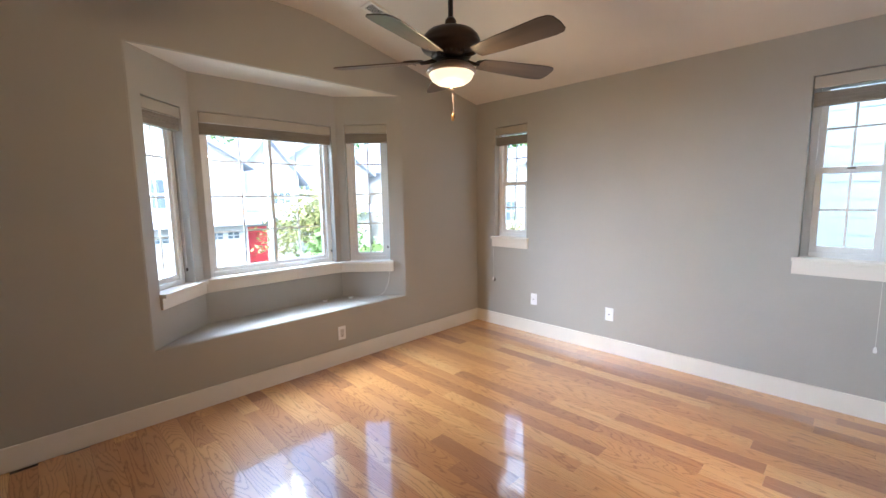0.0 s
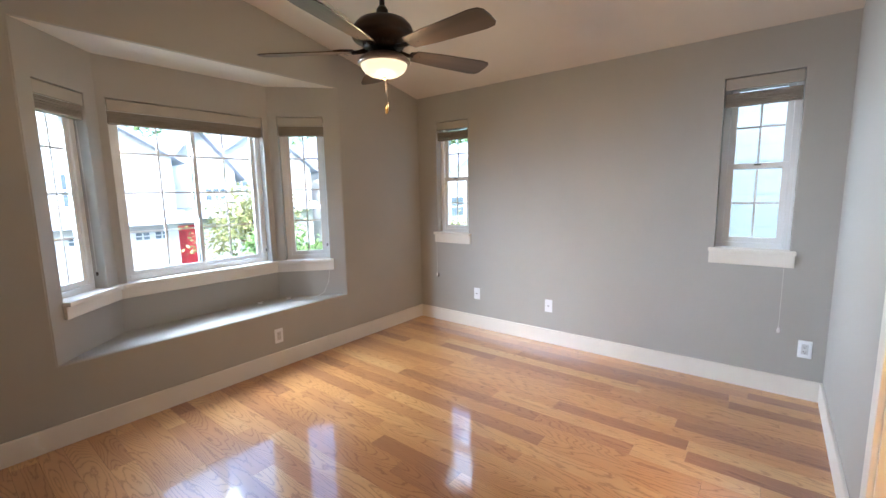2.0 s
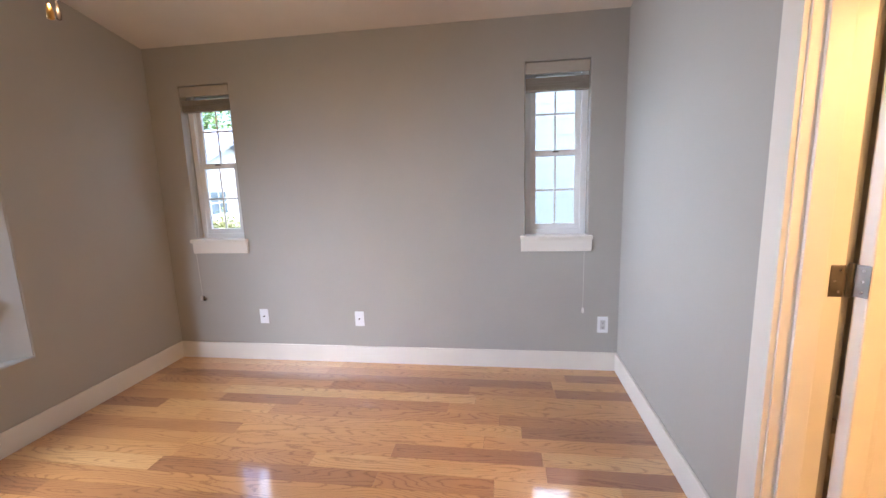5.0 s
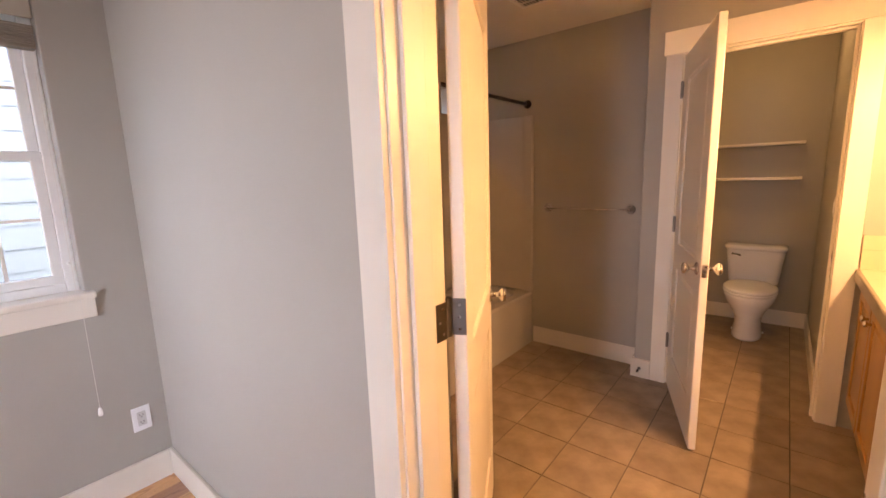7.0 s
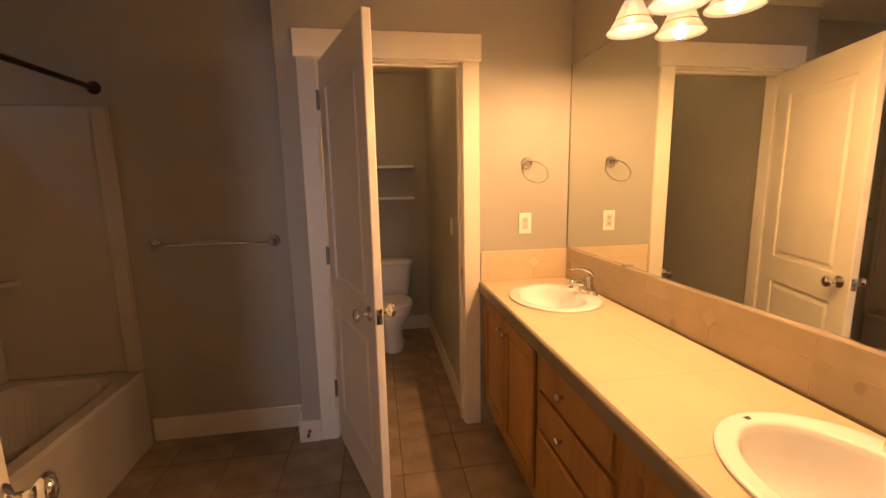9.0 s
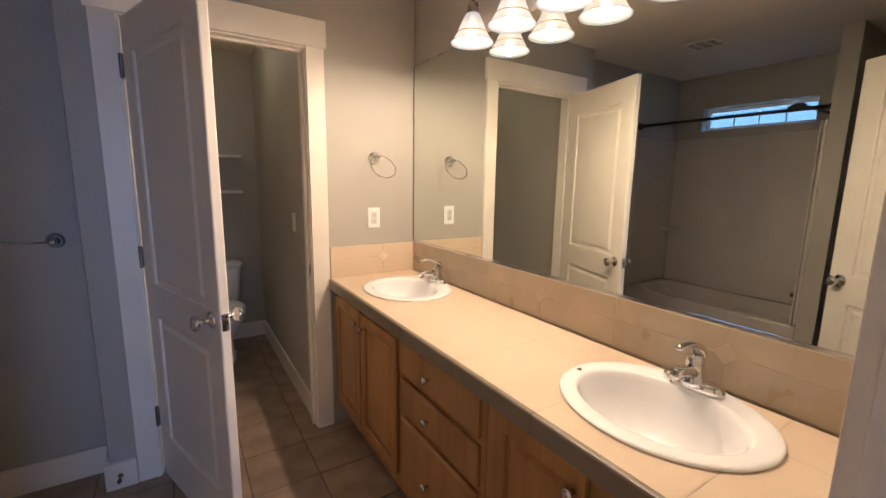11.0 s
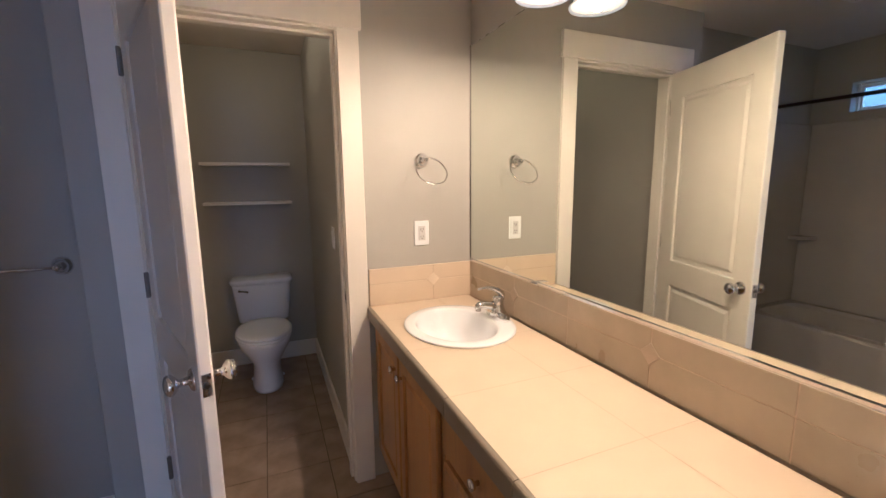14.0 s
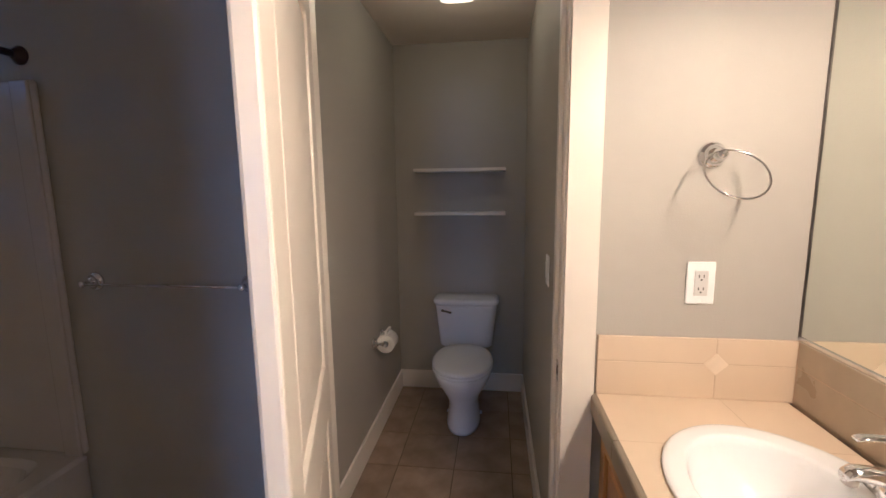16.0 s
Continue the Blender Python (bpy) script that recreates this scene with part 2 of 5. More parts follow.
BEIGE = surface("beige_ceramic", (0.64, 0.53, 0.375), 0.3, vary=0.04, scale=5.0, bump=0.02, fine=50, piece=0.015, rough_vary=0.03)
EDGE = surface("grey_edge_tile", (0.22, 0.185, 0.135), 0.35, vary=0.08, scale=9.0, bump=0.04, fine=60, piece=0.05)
BED = surface("pale_grout", (0.54, 0.435, 0.30), 0.85, vary=0.1, scale=20.0, bump=0.2, fine=300)
# diamond insets twice: shaded tone for the mirror wall, lit tone for the return
INSET_SHADED = surface("inset_ceramic", (0.47, 0.395, 0.28), 0.35, vary=0.08, scale=12.0, bump=0.05, fine=60)
INSET_PALE = surface("pale_inset_ceramic", (0.70, 0.60, 0.45), 0.35, vary=0.06, scale=12.0, bump=0.05, fine=60)
# backsplash tile on the mirror wall: beige with the shade put into its colour
SPLASH_SHADED = surface("shaded_beige_ceramic", (0.43, 0.365, 0.25), 0.3, vary=0.1, scale=8.0, bump=0.05, fine=60, piece=0.07)
PORCELAIN = surface("white_porcelain", (0.85, 0.86, 0.89), 0.24, vary=0.01, scale=4.0, bump=0.0, coat=0.25, rough_vary=0.03)
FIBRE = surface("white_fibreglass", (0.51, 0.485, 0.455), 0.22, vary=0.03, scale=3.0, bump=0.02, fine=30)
CHROME = surface("chrome", (0.74, 0.74, 0.75), 0.08, 1.0, vary=0.05, scale=14.0, bump=0.0, rough_vary=0.05)
NICKEL = surface("dull_nickel", (0.42, 0.40, 0.38), 0.28, 1.0, vary=0.1, scale=20.0, bump=0.02)
STEEL = surface("dark_steel", (0.20, 0.185, 0.17), 0.35, 1.0, vary=0.15, scale=25.0, bump=0.04)
BRONZE = surface("oiled_bronze", (0.055, 0.042, 0.035), 0.34, 0.7, vary=0.25, scale=9.0, bump=0.05)
SATIN = surface("satin_pewter", (0.36, 0.28, 0.235), 0.36, 0.8, vary=0.1, scale=12.0, bump=0.02)
BLADE = wood("walnut_blade", (0.03, 0.021, 0.016), (0.055, 0.038, 0.028), (0.075, 0.052, 0.04), 0.36, 4.0, 0, piece=0.1)
BRASS = surface("aged_brass", (0.55, 0.33, 0.10), 0.3, 1.0, vary=0.2, scale=20.0, bump=0.0)
FABRIC = surface("taupe_blind_slat", (0.30, 0.265, 0.22), 0.7, vary=0.12, scale=9.0, bump=0.15, fine=220, stretch=(1, 1, 6))
VALANCE = surface("cream_valance", (0.44, 0.405, 0.345), 0.5, vary=0.05, scale=6.0, bump=0.06, fine=120)
CORD = surface("white_cord", (0.75, 0.73, 0.70), 0.6, vary=0.03, bump=0.0)
PLATE = surface("white_plastic_plate", (0.83, 0.84, 0.86), 0.3, vary=0.02, bump=0.0)
RECEPTACLE = surface("pale_grey_plastic", (0.60, 0.60, 0.60), 0.35, vary=0.02, bump=0.0)
SLOT = surface("dark_slot", (0.05, 0.045, 0.04), 0.6, vary=0.1, bump=0.0)
PAPER = surface("toilet_paper", (0.82, 0.80, 0.77), 0.95, vary=0.04, scale=20.0, bump=0.2, fine=120)
GLASS = glass_sheet("window_glass")
SHADE = glow("lit_shade_glass", (1.0, 0.66, 0.34), 0.21, True, 0.16)
BOWL = glow("lit_bowl_glass", (1.0, 0.72, 0.40), 0.17, True)
DOME = glow("lit_dome", (1.0, 0.60, 0.24), 0.5)
BULB = glow("lit_bulb", (1.0, 0.66, 0.32), 4.0)
MIRROR, _n, _l, _b = material("mirror_silver")
_b.inputs["Base Color"].default_value, _b.inputs["Metallic"].default_value, _b.inputs["Roughness"].default_value = (0.85, 0.885, 0.82, 1), 1.0, 0.01
GRASS = surface("lawn", (0.08, 0.13, 0.03), 0.9, vary=0.35, scale=1.2, bump=0.4, fine=40)
ASPHALT = surface("asphalt", (0.06, 0.06, 0.06), 0.9, vary=0.2, scale=2.0, bump=0.3, fine=80)
CONCRETE = surface("concrete", (0.42, 0.41, 0.39), 0.85, vary=0.12, scale=2.0, bump=0.2, fine=60)
SIDE_WHITE = surface("white_siding", (0.50, 0.51, 0.53), 0.6, vary=0.05, scale=2.0, bump=0.05, fine=40)
SIDE_BLUE = surface("pale_blue_siding", (0.27, 0.325, 0.365), 0.6, vary=0.05, scale=2.0, bump=0.05, fine=40)
ROOF = surface("slate_shingle", (0.29, 0.31, 0.38), 0.85, vary=0.2, scale=5.0, bump=0.3, fine=30)
RED = surface("red_door_paint", (0.55, 0.03, 0.045), 0.4, vary=0.05, bump=0.0)
DARKGLASS = surface("far_window_glass", (0.10, 0.13, 0.16), 0.08, vary=0.2, scale=2.0, bump=0.0)
BARK = surface("bark", (0.12, 0.08, 0.05), 0.9, vary=0.3, scale=12.0, bump=0.5, fine=40)
LEAF = leaf_material("green_leaves", (0.15, 0.25, 0.075))
LEAF_PALE = leaf_material("pale_leaves", (0.28, 0.29, 0.11))


# ---- building helpers ----
def part(name, bm, mat, parent=None, label="", smooth=False):
    me = bpy.data.meshes.new(name)
    bm.to_mesh(me)
    bm.free()
    me.materials.append(mat)
    if smooth:
        for p in me.polygons:
            p.use_smooth = True
    ob = new(name, me)
    if parent is not None:
        ob.parent = parent
    return tagged(ob, label)


def thing(name, m=None, label="", category="", group="", kind=""):
    ob = new(name)
    ob.empty_display_size = 0.05
    if m is not None:
        ob.matrix_basis = m
    return tagged(ob, label, category, group, kind)


def box(x0, x1, y0, y1, z0, z1, bevel=0.0, bm=None, seg=2):
    bm = bm or bmesh.new()
    c = Matrix.Translation(((x0 + x1) / 2, (y0 + y1) / 2, (z0 + z1) / 2)) @ Matrix.Diagonal((abs(x1 - x0), abs(y1 - y0), abs(z1 - z0), 1))
    made = bmesh.ops.create_cube(bm, size=1.0, matrix=c)
    if bevel:
        edges = {e for v in made["verts"] for e in v.link_edges}
        bmesh.ops.bevel(bm, geom=list(edges), offset=bevel, segments=seg, profile=0.5, affect="EDGES")
    return bm


def solid(us, ts, zs, holes, swap=False):
    """A wall as one closed mesh on a grid of cuts; holes are (u0, u1, z0, z1). swap: the wall runs along y."""
    bm = bmesh.new()
    us, zs = sorted(set(us) | {h[k] for h in holes for k in (0, 1)}), sorted(set(zs) | {h[k] for h in holes for k in (2, 3)})

    def full(i, k):
        if not (0 <= i < len(us) - 1 and 0 <= k < len(zs) - 1):
            return False
        u, z = (us[i] + us[i + 1]) / 2, (zs[k] + zs[k + 1]) / 2
        return not any(a < u < b and c < z < d for a, b, c, d in holes)

    seen = {}

    def v(i, j, k):
        if (i, j, k) not in seen:
            seen[i, j, k] = bm.verts.new((ts[j], us[i], zs[k]) if swap else (us[i], ts[j], zs[k]))
        return seen[i, j, k]

    for i in range(len(us) - 1):
        for k in range(len(zs) - 1):
            if not full(i, k):
                continue
            bm.faces.new([v(i, 0, k), v(i + 1, 0, k), v(i + 1, 0, k + 1), v(i, 0, k + 1)])
            bm.faces.new([v(i, 1, k), v(i, 1, k + 1), v(i + 1, 1, k + 1), v(i + 1, 1, k)])
            if not full(i - 1, k):
                bm.faces.new([v(i, 0, k), v(i, 0, k + 1), v(i, 1, k + 1), v(i, 1, k)])
            if not full(i + 1, k):
                bm.faces.new([v(i + 1, 0, k), v(i + 1, 1, k), v(i + 1, 1, k + 1), v(i + 1, 0, k + 1)])
            if not full(i, k - 1):
                bm.faces.new([v(i, 0, k), v(i, 1, k), v(i + 1, 1, k), v(i + 1, 0, k)])
            if not full(i, k + 1):
                bm.faces.new([v(i, 0, k + 1), v(i + 1, 0, k + 1), v(i + 1, 1, k + 1), v(i, 1, k + 1)])
    bmesh.ops.recalc_face_normals(bm, faces=bm.faces)
    return bm


def prism(points, z0, z1, bm=None):
    """An upright prism on a plan outline."""
    bm = bm or bmesh.new()
    low = [bm.verts.new((x, y, z0)) for x, y in points]
    top = [bm.verts.new((x, y, z1)) for x, y in points]
    bm.faces.new(low[::-1]), bm.faces.new(top)
    for i in range(len(points)):
        j = (i + 1) % len(points)
        bm.faces.new([low[i], low[j], top[j], top[i]])
    bmesh.ops.recalc_face_normals(bm, faces=bm.faces)
    return bm


def lathe(profile, seg=28, sx=1.0, sy=1.0, bm=None, m=None, close=True):
    """A turned shape about z: profile of (radius, z); sx, sy make it oval."""
    bm = bm or bmesh.new()
    rings = []
    for r, z in profile:
        ring = []
        for i in range(seg):
            a = 2 * math.pi * i / seg
            p = Vector((r * sx * math.cos(a), r * sy * math.sin(a), z))
            ring.append(bm.verts.new(m @ p if m else p))
        rings.append(ring)
    for a, b in zip(rings, rings[1:]):
        for i in range(seg):
            j = (i + 1) % seg
            bm.faces.new([a[i], a[j], b[j], b[i]])
    if close:
        bm.faces.new(rings[0][::-1]), bm.faces.new(rings[-1])
    return bm


def loft(loops, bm=None, cap=True):
    """A skin through closed loops of equal count."""
    bm = bm or bmesh.new()
    rings = [[bm.verts.new(p) for p in loop] for loop in loops]
    n = len(rings[0])
    for a, b in zip(rings, rings[1:]):
        for i in range(n):
            j = (i + 1) % n
            bm.faces.new([a[i], a[j], b[j], b[i]])
    if cap:
        bm.faces.new(rings[0][::-1]), bm.faces.new(rings[-1])
    bmesh.ops.recalc_face_normals(bm, faces=bm.faces)
    return bm


def tube(points, radius, seg=10, bm=None):
    """A round bar along a line of points."""
    pts = [Vector(p) for p in points]
    loops = []
    for i, p in enumerate(pts):
        d = (pts[min(i + 1, len(pts) - 1)] - pts[max(i - 1, 0)]).normalized()
        q = d.to_track_quat("Z", "Y")
        r = radius[i] if isinstance(radius, (list, tuple)) else radius
        loops.append([p + q @ Vector((r * math.cos(2 * math.pi * k / seg), r * math.sin(2 * math.pi * k / seg), 0)) for k in range(seg)])
    return loft(loops, bm)


def ring_bar(radius, bar, seg=36, sides=8):
    """A closed ring of round bar in the local xz plane."""
    bm = bmesh.new()
    rows = []
    for i in range(seg):
        a = 2 * math.pi * i / seg
        rows.append([bm.verts.new(((radius + bar * math.cos(b)) * math.cos(a), bar * math.sin(b), (radius + bar * math.cos(b)) * math.sin(a))) for b in [2 * math.pi * k / sides for k in range(sides)]])
    for i in range(seg):
        for k in range(sides):
            a, b, c, d = rows[i][k], rows[(i + 1) % seg][k], rows[(i + 1) % seg][(k + 1) % sides], rows[i][(k + 1) % sides]
            bm.faces.new([a, b, c, d])
    bmesh.ops.recalc_face_normals(bm, faces=bm.faces)
    return bm


def soften(ob, width=0.01, segments=3):
    mod = ob.modifiers.new("bevel", "BEVEL")
    mod.width, mod.segments, mod.limit_method, mod.angle_limit = width, segments, "ANGLE", radians(40)
    return ob


# ---- the shell ----
E_X, N_Y, S_Y, W_X = 3.455, 3.16, -0.229, -0.75
BATH_N, WC_Y, BAR_Y, BACK_Y = -0.408, -2.556, -2.72, -4.26
VAN_X, NIB_X, TUB_X, WING_Y = 0.390, 1.945, 2.785, -1.36
WC_W, WC_E, BATH_Z = 1.0, 1.89, 2.40
SEAT, BAYTOP = 0.463, 2.305
L0, L1, R0, R1 = (0.385, N_Y), (0.80, 3.57), (1.97, 3.57), (2.41, N_Y)


def wall(name, bm, label, mat=WALL, round_edge=0.0):
    ob = tagged(part(name, bm, mat), label, "wall", kind="structure")
    return soften(ob, round_edge) if round_edge else ob


wall("wall_north", solid([W_X - 0.15, E_X + 0.15], [N_Y, N_Y + 0.02], [-0.2, 2.95], [(L0[0], R1[0], SEAT, BAYTOP)]), "grey painted wall round the bay window", round_edge=0.008)
wall("wall_north_outer", solid([W_X - 0.15, E_X + 0.15], [N_Y + 0.02, N_Y + 0.16], [-0.2, 2.95], [(L0[0] - 0.25, R1[0] + 0.25, SEAT - 0.2, BAYTOP + 0.2)]), "outer layer of the bay window wall")
wall("wall_east", solid([-4.45, N_Y], [E_X, E_X + 0.15], [-0.2, 2.95], [(2.507, 2.907, 0.962, 2.097), (-0.008, 0.404, 0.962, 2.097), (-2.48, -1.63, 1.905, 2.105)], swap=True), "grey painted wall with two narrow windows", round_edge=0.006)
wall("wall_south", solid([W_X, E_X], [S_Y, BATH_N], [-0.2, 2.95], [(1.090, 1.834, -0.2, 2.06)]), "grey painted wall with the bathroom doorway")
wall("wall_west", box(W_X - 0.15, W_X, -0.5, N_Y, -0.2, 2.95), "plain grey painted wall")
wall("wall_vanity", box(VAN_X - 0.15, VAN_X, WC_Y - 0.12, BATH_N, -0.2, 2.6), "grey painted wall behind the vanity mirror")
wall("wall_closet", solid([VAN_X, NIB_X], [WC_Y, WC_Y - 0.12], [-0.2, 2.6], [(0.985, 1.765, -0.2, 2.06)]), "grey painted wall with the toilet room doorway", round_edge=0.006)
wall("wall_towel", box(NIB_X, E_X, BAR_Y - 0.12, BAR_Y, -0.2, 2.6), "grey painted wall behind the towel bar")
wall("wall_toilet_east", box(WC_E, NIB_X, BACK_Y, WC_Y - 0.12, -0.2, 2.6), "grey painted toilet room wall")
wall("wall_toilet_west", box(WC_W - 0.12, WC_W, BACK_Y, WC_Y - 0.12, -0.2, 2.6), "grey painted toilet room wall")
wall("wall_toilet_back", box(WC_W - 0.12, NIB_X, BACK_Y - 0.12, BACK_Y, -0.2, 2.6), "grey painted wall behind the toilet")
wall("wall_wing", box(TUB_X, E_X, WING_Y, WING_Y + 0.1, -0.2, 2.6), "grey painted end wall of the tub")

# vaulted bedroom ceiling: a slope from the east wall that rounds into a level part
bm = bmesh.new()
prof = [(E_X + 0.14, 2.341), (1.78, 2.737), (1.70, 2.753), (1.60, 2.768), (1.48, 2.777), (1.35, 2.78), (W_X - 0.14, 2.78)]
loops = [[Vector((x, y, z)) for x, z in prof] + [Vector((x, y, 3.05)) for x, z in reversed(prof)] for y in (S_Y - 0.16, N_Y + 0.15)]
tagged(part("ceiling", loft(loops, bm), CEIL), "cream painted sloping ceiling of the bedroom", "ceiling", kind="structure")
tagged(part("ceiling_bathroom", box(VAN_X - 0.15, E_X + 0.14, BACK_Y - 0.12, BATH_N, BATH_Z, BATH_Z + 0.15), CEIL), "cream painted flat bathroom ceiling", "ceiling", kind="structure")

# the bay: seat, roof and three window facets
bayplan = [(L0[0] - 0.1, N_Y + 0.02), (R1[0] + 0.1, N_Y + 0.02), (R0[0] + 0.1, R0[1] + 0.14), (L1[0] - 0.1, L1[1] + 0.14)]
tagged(part("bay_seat", prism(bayplan, SEAT - 0.2, SEAT), WALL), "grey painted window seat in the bay", "window seat", kind="structure")
tagged(part("bay_ceiling", prism(bayplan, BAYTOP, BAYTOP + 0.2), CEIL), "pale painted ceiling of the bay", "ceiling", kind="structure")


def facet(a, b):
    return pose(a[0], a[1], 0, 0, 0, math.degrees(math.atan2(b[1] - a[1], b[0] - a[0]))), math.dist(a, b)


BAYWIN = 0.80
for fname, a, b, u0, u1, over, zt in (("wall_bay_west", L0, L1, 0.105, 0.478, (0.0, 0.05), 2.035), ("wall_bay_north", L1, R0, 0.05, 1.12, (0.05, 0.05), 2.04), ("wall_bay_east", R0, R1, 0.075, 0.462, (0.05, 0.0), 2.06)):
    m, length = facet(a, b)
    ob = wall(fname, solid([-over[0], length + over[1]], [0.0, 0.14], [SEAT - 0.1, BAYTOP + 0.1], [(u0, u1, BAYWIN, zt)]), "grey painted bay wall round a window", round_edge=0.006)
    ob.matrix_basis = m

# floors below the boards and tiles
tagged(part("subfloor", box(W_X - 0.1, E_X + 0.1, BATH_N, N_Y + 0.1, -0.15, -0.012), SLOT), "dark base under the floorboards", "floor", kind="structure")
bath_base = tagged(part("floor_bathroom", box(VAN_X - 0.1, E_X + 0.1, BACK_Y - 0.1, BATH_N, -0.15, -0.003), GROUT), "taupe ceramic tile floor with dark grout", "floor", kind="structure")


# ---- windows ----
def window(name, m, w, h, style, label, sill=True, cols=2, rows=4):
    win = thing(name, m, label, "window", kind="structure")
    fr, y0, y1 = (0.04, 0.075, 0.135) if h > 0.4 else (0.016, 0.075, 0.135)
    for x0, x1, z0, z1 in ((0.0, fr, 0.0, h), (w - fr, w, 0.0, h), (fr, w - fr, 0.0, fr), (fr, w - fr, h - fr, h)):
        part("frame", box(x0, x1, y0, y1, z0, z1, 0.004), VINYL, win)

    def sash(x0, x1, z0, z1, y, nc, nr, rail=0.032):
        s = part("sash", solid([x0, x1], [y, y + 0.026], [z0, z1], [(x0 + rail, x1 - rail, z0 + rail, z1 - rail)]), VINYL, win)
        soften(s, 0.003, 2)
        a0, a1, b0, b1 = x0 + rail, x1 - rail, z0 + rail, z1 - rail
        pane = part("pane", box(a0 - 0.004, a1 + 0.004, y + 0.011, y + 0.015, b0 - 0.004, b1 + 0.004), GLASS, s)
        pane.visible_shadow = False
        for c in range(1, nc):
            x = a0 + (a1 - a0) * c / nc
            part("muntin", box(x - 0.006, x + 0.006, y + 0.006, y + 0.0105, b0, b1), VINYL, s)
        for r in range(1, nr):
            z = b0 + (b1 - b0) * r / nr
            part("muntin", box(a0, a1, y + 0.0055, y + 0.0100, z - 0.006, z + 0.006), VINYL, s)
        return s

    i0, i1, k0, k1 = fr, w - fr, fr, h - fr
    if style == "slider":
        mid = (i0 + i1) / 2
        sash(i0, mid + 0.02, k0, k1, 0.080, cols, rows, 0.03)
        right = sash(mid - 0.02, i1, k0, k1, 0.107, cols, rows, 0.03)
        for z in (0.36, 0.88):
            part("latch", box(mid - 0.008, mid + 0.012, 0.066, 0.080, z, z + 0.07, 0.003), VINYL, right)
    elif style == "hung":
        mid = k0 + (k1 - k0) * 0.49
        low = sash(i0, i1, k0, mid + 0.02, 0.080, cols, 2, 0.036)
        sash(i0, i1, mid - 0.02, k1, 0.107, cols, 2, 0.036)
        part("latch", box(w / 2 - 0.02, w / 2 + 0.02, 0.062, 0.080, mid + 0.004, mid + 0.016, 0.003), STEEL, low)
        for x in (0.022, w - 0.022):
            part("tilt_stop", lathe([(0.006, 0), (0.006, 0.006), (0.003, 0.009)], 10, m=pose(x, 0.075, 0.12 if x > w / 2 else 0.42, 90)), VINYL, win)
    else:
        sash(i0, i1, k0, k1, 0.088, cols, rows, 0.034 if h > 0.4 else 0.016)
    if sill:
        part("window_sill", box(-0.032, w + 0.032, -0.04, 0.075, -0.022, 0.004, 0.005), TRIM, win)
        part("apron", box(-0.028, w + 0.028, -0.02, -0.001, -0.105, -0.022, 0.003), TRIM, win)
    return win


def blind(m, w, h, cord_side=1, cord=0.6, gap=0.0):
    """A raised slatted blind under a cream valance, hung in the head of a window opening."""
    b = thing("window_blind", m, "raised taupe slatted blind under a cream valance", "blind", "raised window blinds")
    part("valance", box(0.004, w - 0.004, 0.006, 0.02, h - 0.078, h - 0.006, 0.004), VALANCE, b, "cream valance board")
    part("headrail", box(0.006, w - 0.006, 0.022, 0.06, h - 0.04, h - 0.003, 0.002), VALANCE, b)
    n = 9
    for i in range(n):
        z = h - 0.080 - gap - i * 0.0078
        j = 0.003 * math.sin(i * 2.7 + w * 9)
        part("slat", box(0.006, w - 0.006, 0.018 + j, 0.062 + j, z - 0.0058, z), FABRIC, b)
    part("bottom_rail", box(0.006, w - 0.006, 0.016, 0.064, h - 0.163 - gap, h - 0.1495 - gap, 0.003), FABRIC, b)
    if not cord:
        return b
    x = w - 0.02 if cord_side > 0 else 0.02
    part("cord", tube([(x, 0.05, h - 0.17), (x + 0.002, 0.045, h - 0.17 - cord * 0.5), (x - 0.003, 0.04, h - 0.17 - cord)], 0.0015, 6), CORD, b)
    part("cord_end", lathe([(0.003, 0.0), (0.007, -0.008), (0.006, -0.022), (0.002, -0.026)][::-1], 10, m=pose(x - 0.003, 0.04, h - 0.17 - cord)), BRONZE, b)
    return b


def east(y, z):
    return pose(E_X, y, z, 0, 0, -90)


window("window_1", east(2.907, 0.962), 0.400, 1.135, "hung", "narrow white vinyl window with a cream sill")
window("window_2", east(0.404, 0.962), 0.412, 1.135, "hung", "narrow white vinyl window with a cream sill")
blind(east(2.907, 0.962), 0.400, 1.135, 1, 0.0, 0.02)
blind(east(0.404, 0.962), 0.412, 1.135, -1, 0.0, 0.02)
for wname, a, b, u0, u1, zt, style, cols in (("window_3", L0, L1, 0.105, 0.478, 2.035, "fixed", 2), ("window_4", L1, R0, 0.05, 1.12, 2.04, "slider", 2), ("window_5", R0, R1, 0.075, 0.462, 2.06, "fixed", 2)):
    m = facet(a, b)[0] @ pose(u0, 0, BAYWIN)
    window(wname, m, u1 - u0, zt - BAYWIN, style, "white vinyl bay window with a grid of bars", sill=False, cols=cols)
    blind(m, u1 - u0, zt - BAYWIN, 1, 0.95)
window("window_6", east(-1.63, 1.905), 0.85, 0.20, "fixed", "small white window high over the tub", sill=False, cols=4, rows=1)


# sill and apron that follow the bay
def inset(points, d):
    """The open line of points moved d to its right."""
    out = []
    for i, p in enumerate(points):
        p = Vector(p)
        dirs = [(Vector(points[k + 1]) - Vector(points[k])).normalized() for k in (i - 1, i) if 0 <= k < len(points) - 1]
        norms = [Vector((q.y, -q.x)) for q in dirs]
        n = sum(norms, Vector((0, 0))).normalized()
        out.append(p + n * (d / n.dot(norms[0])))
    return out


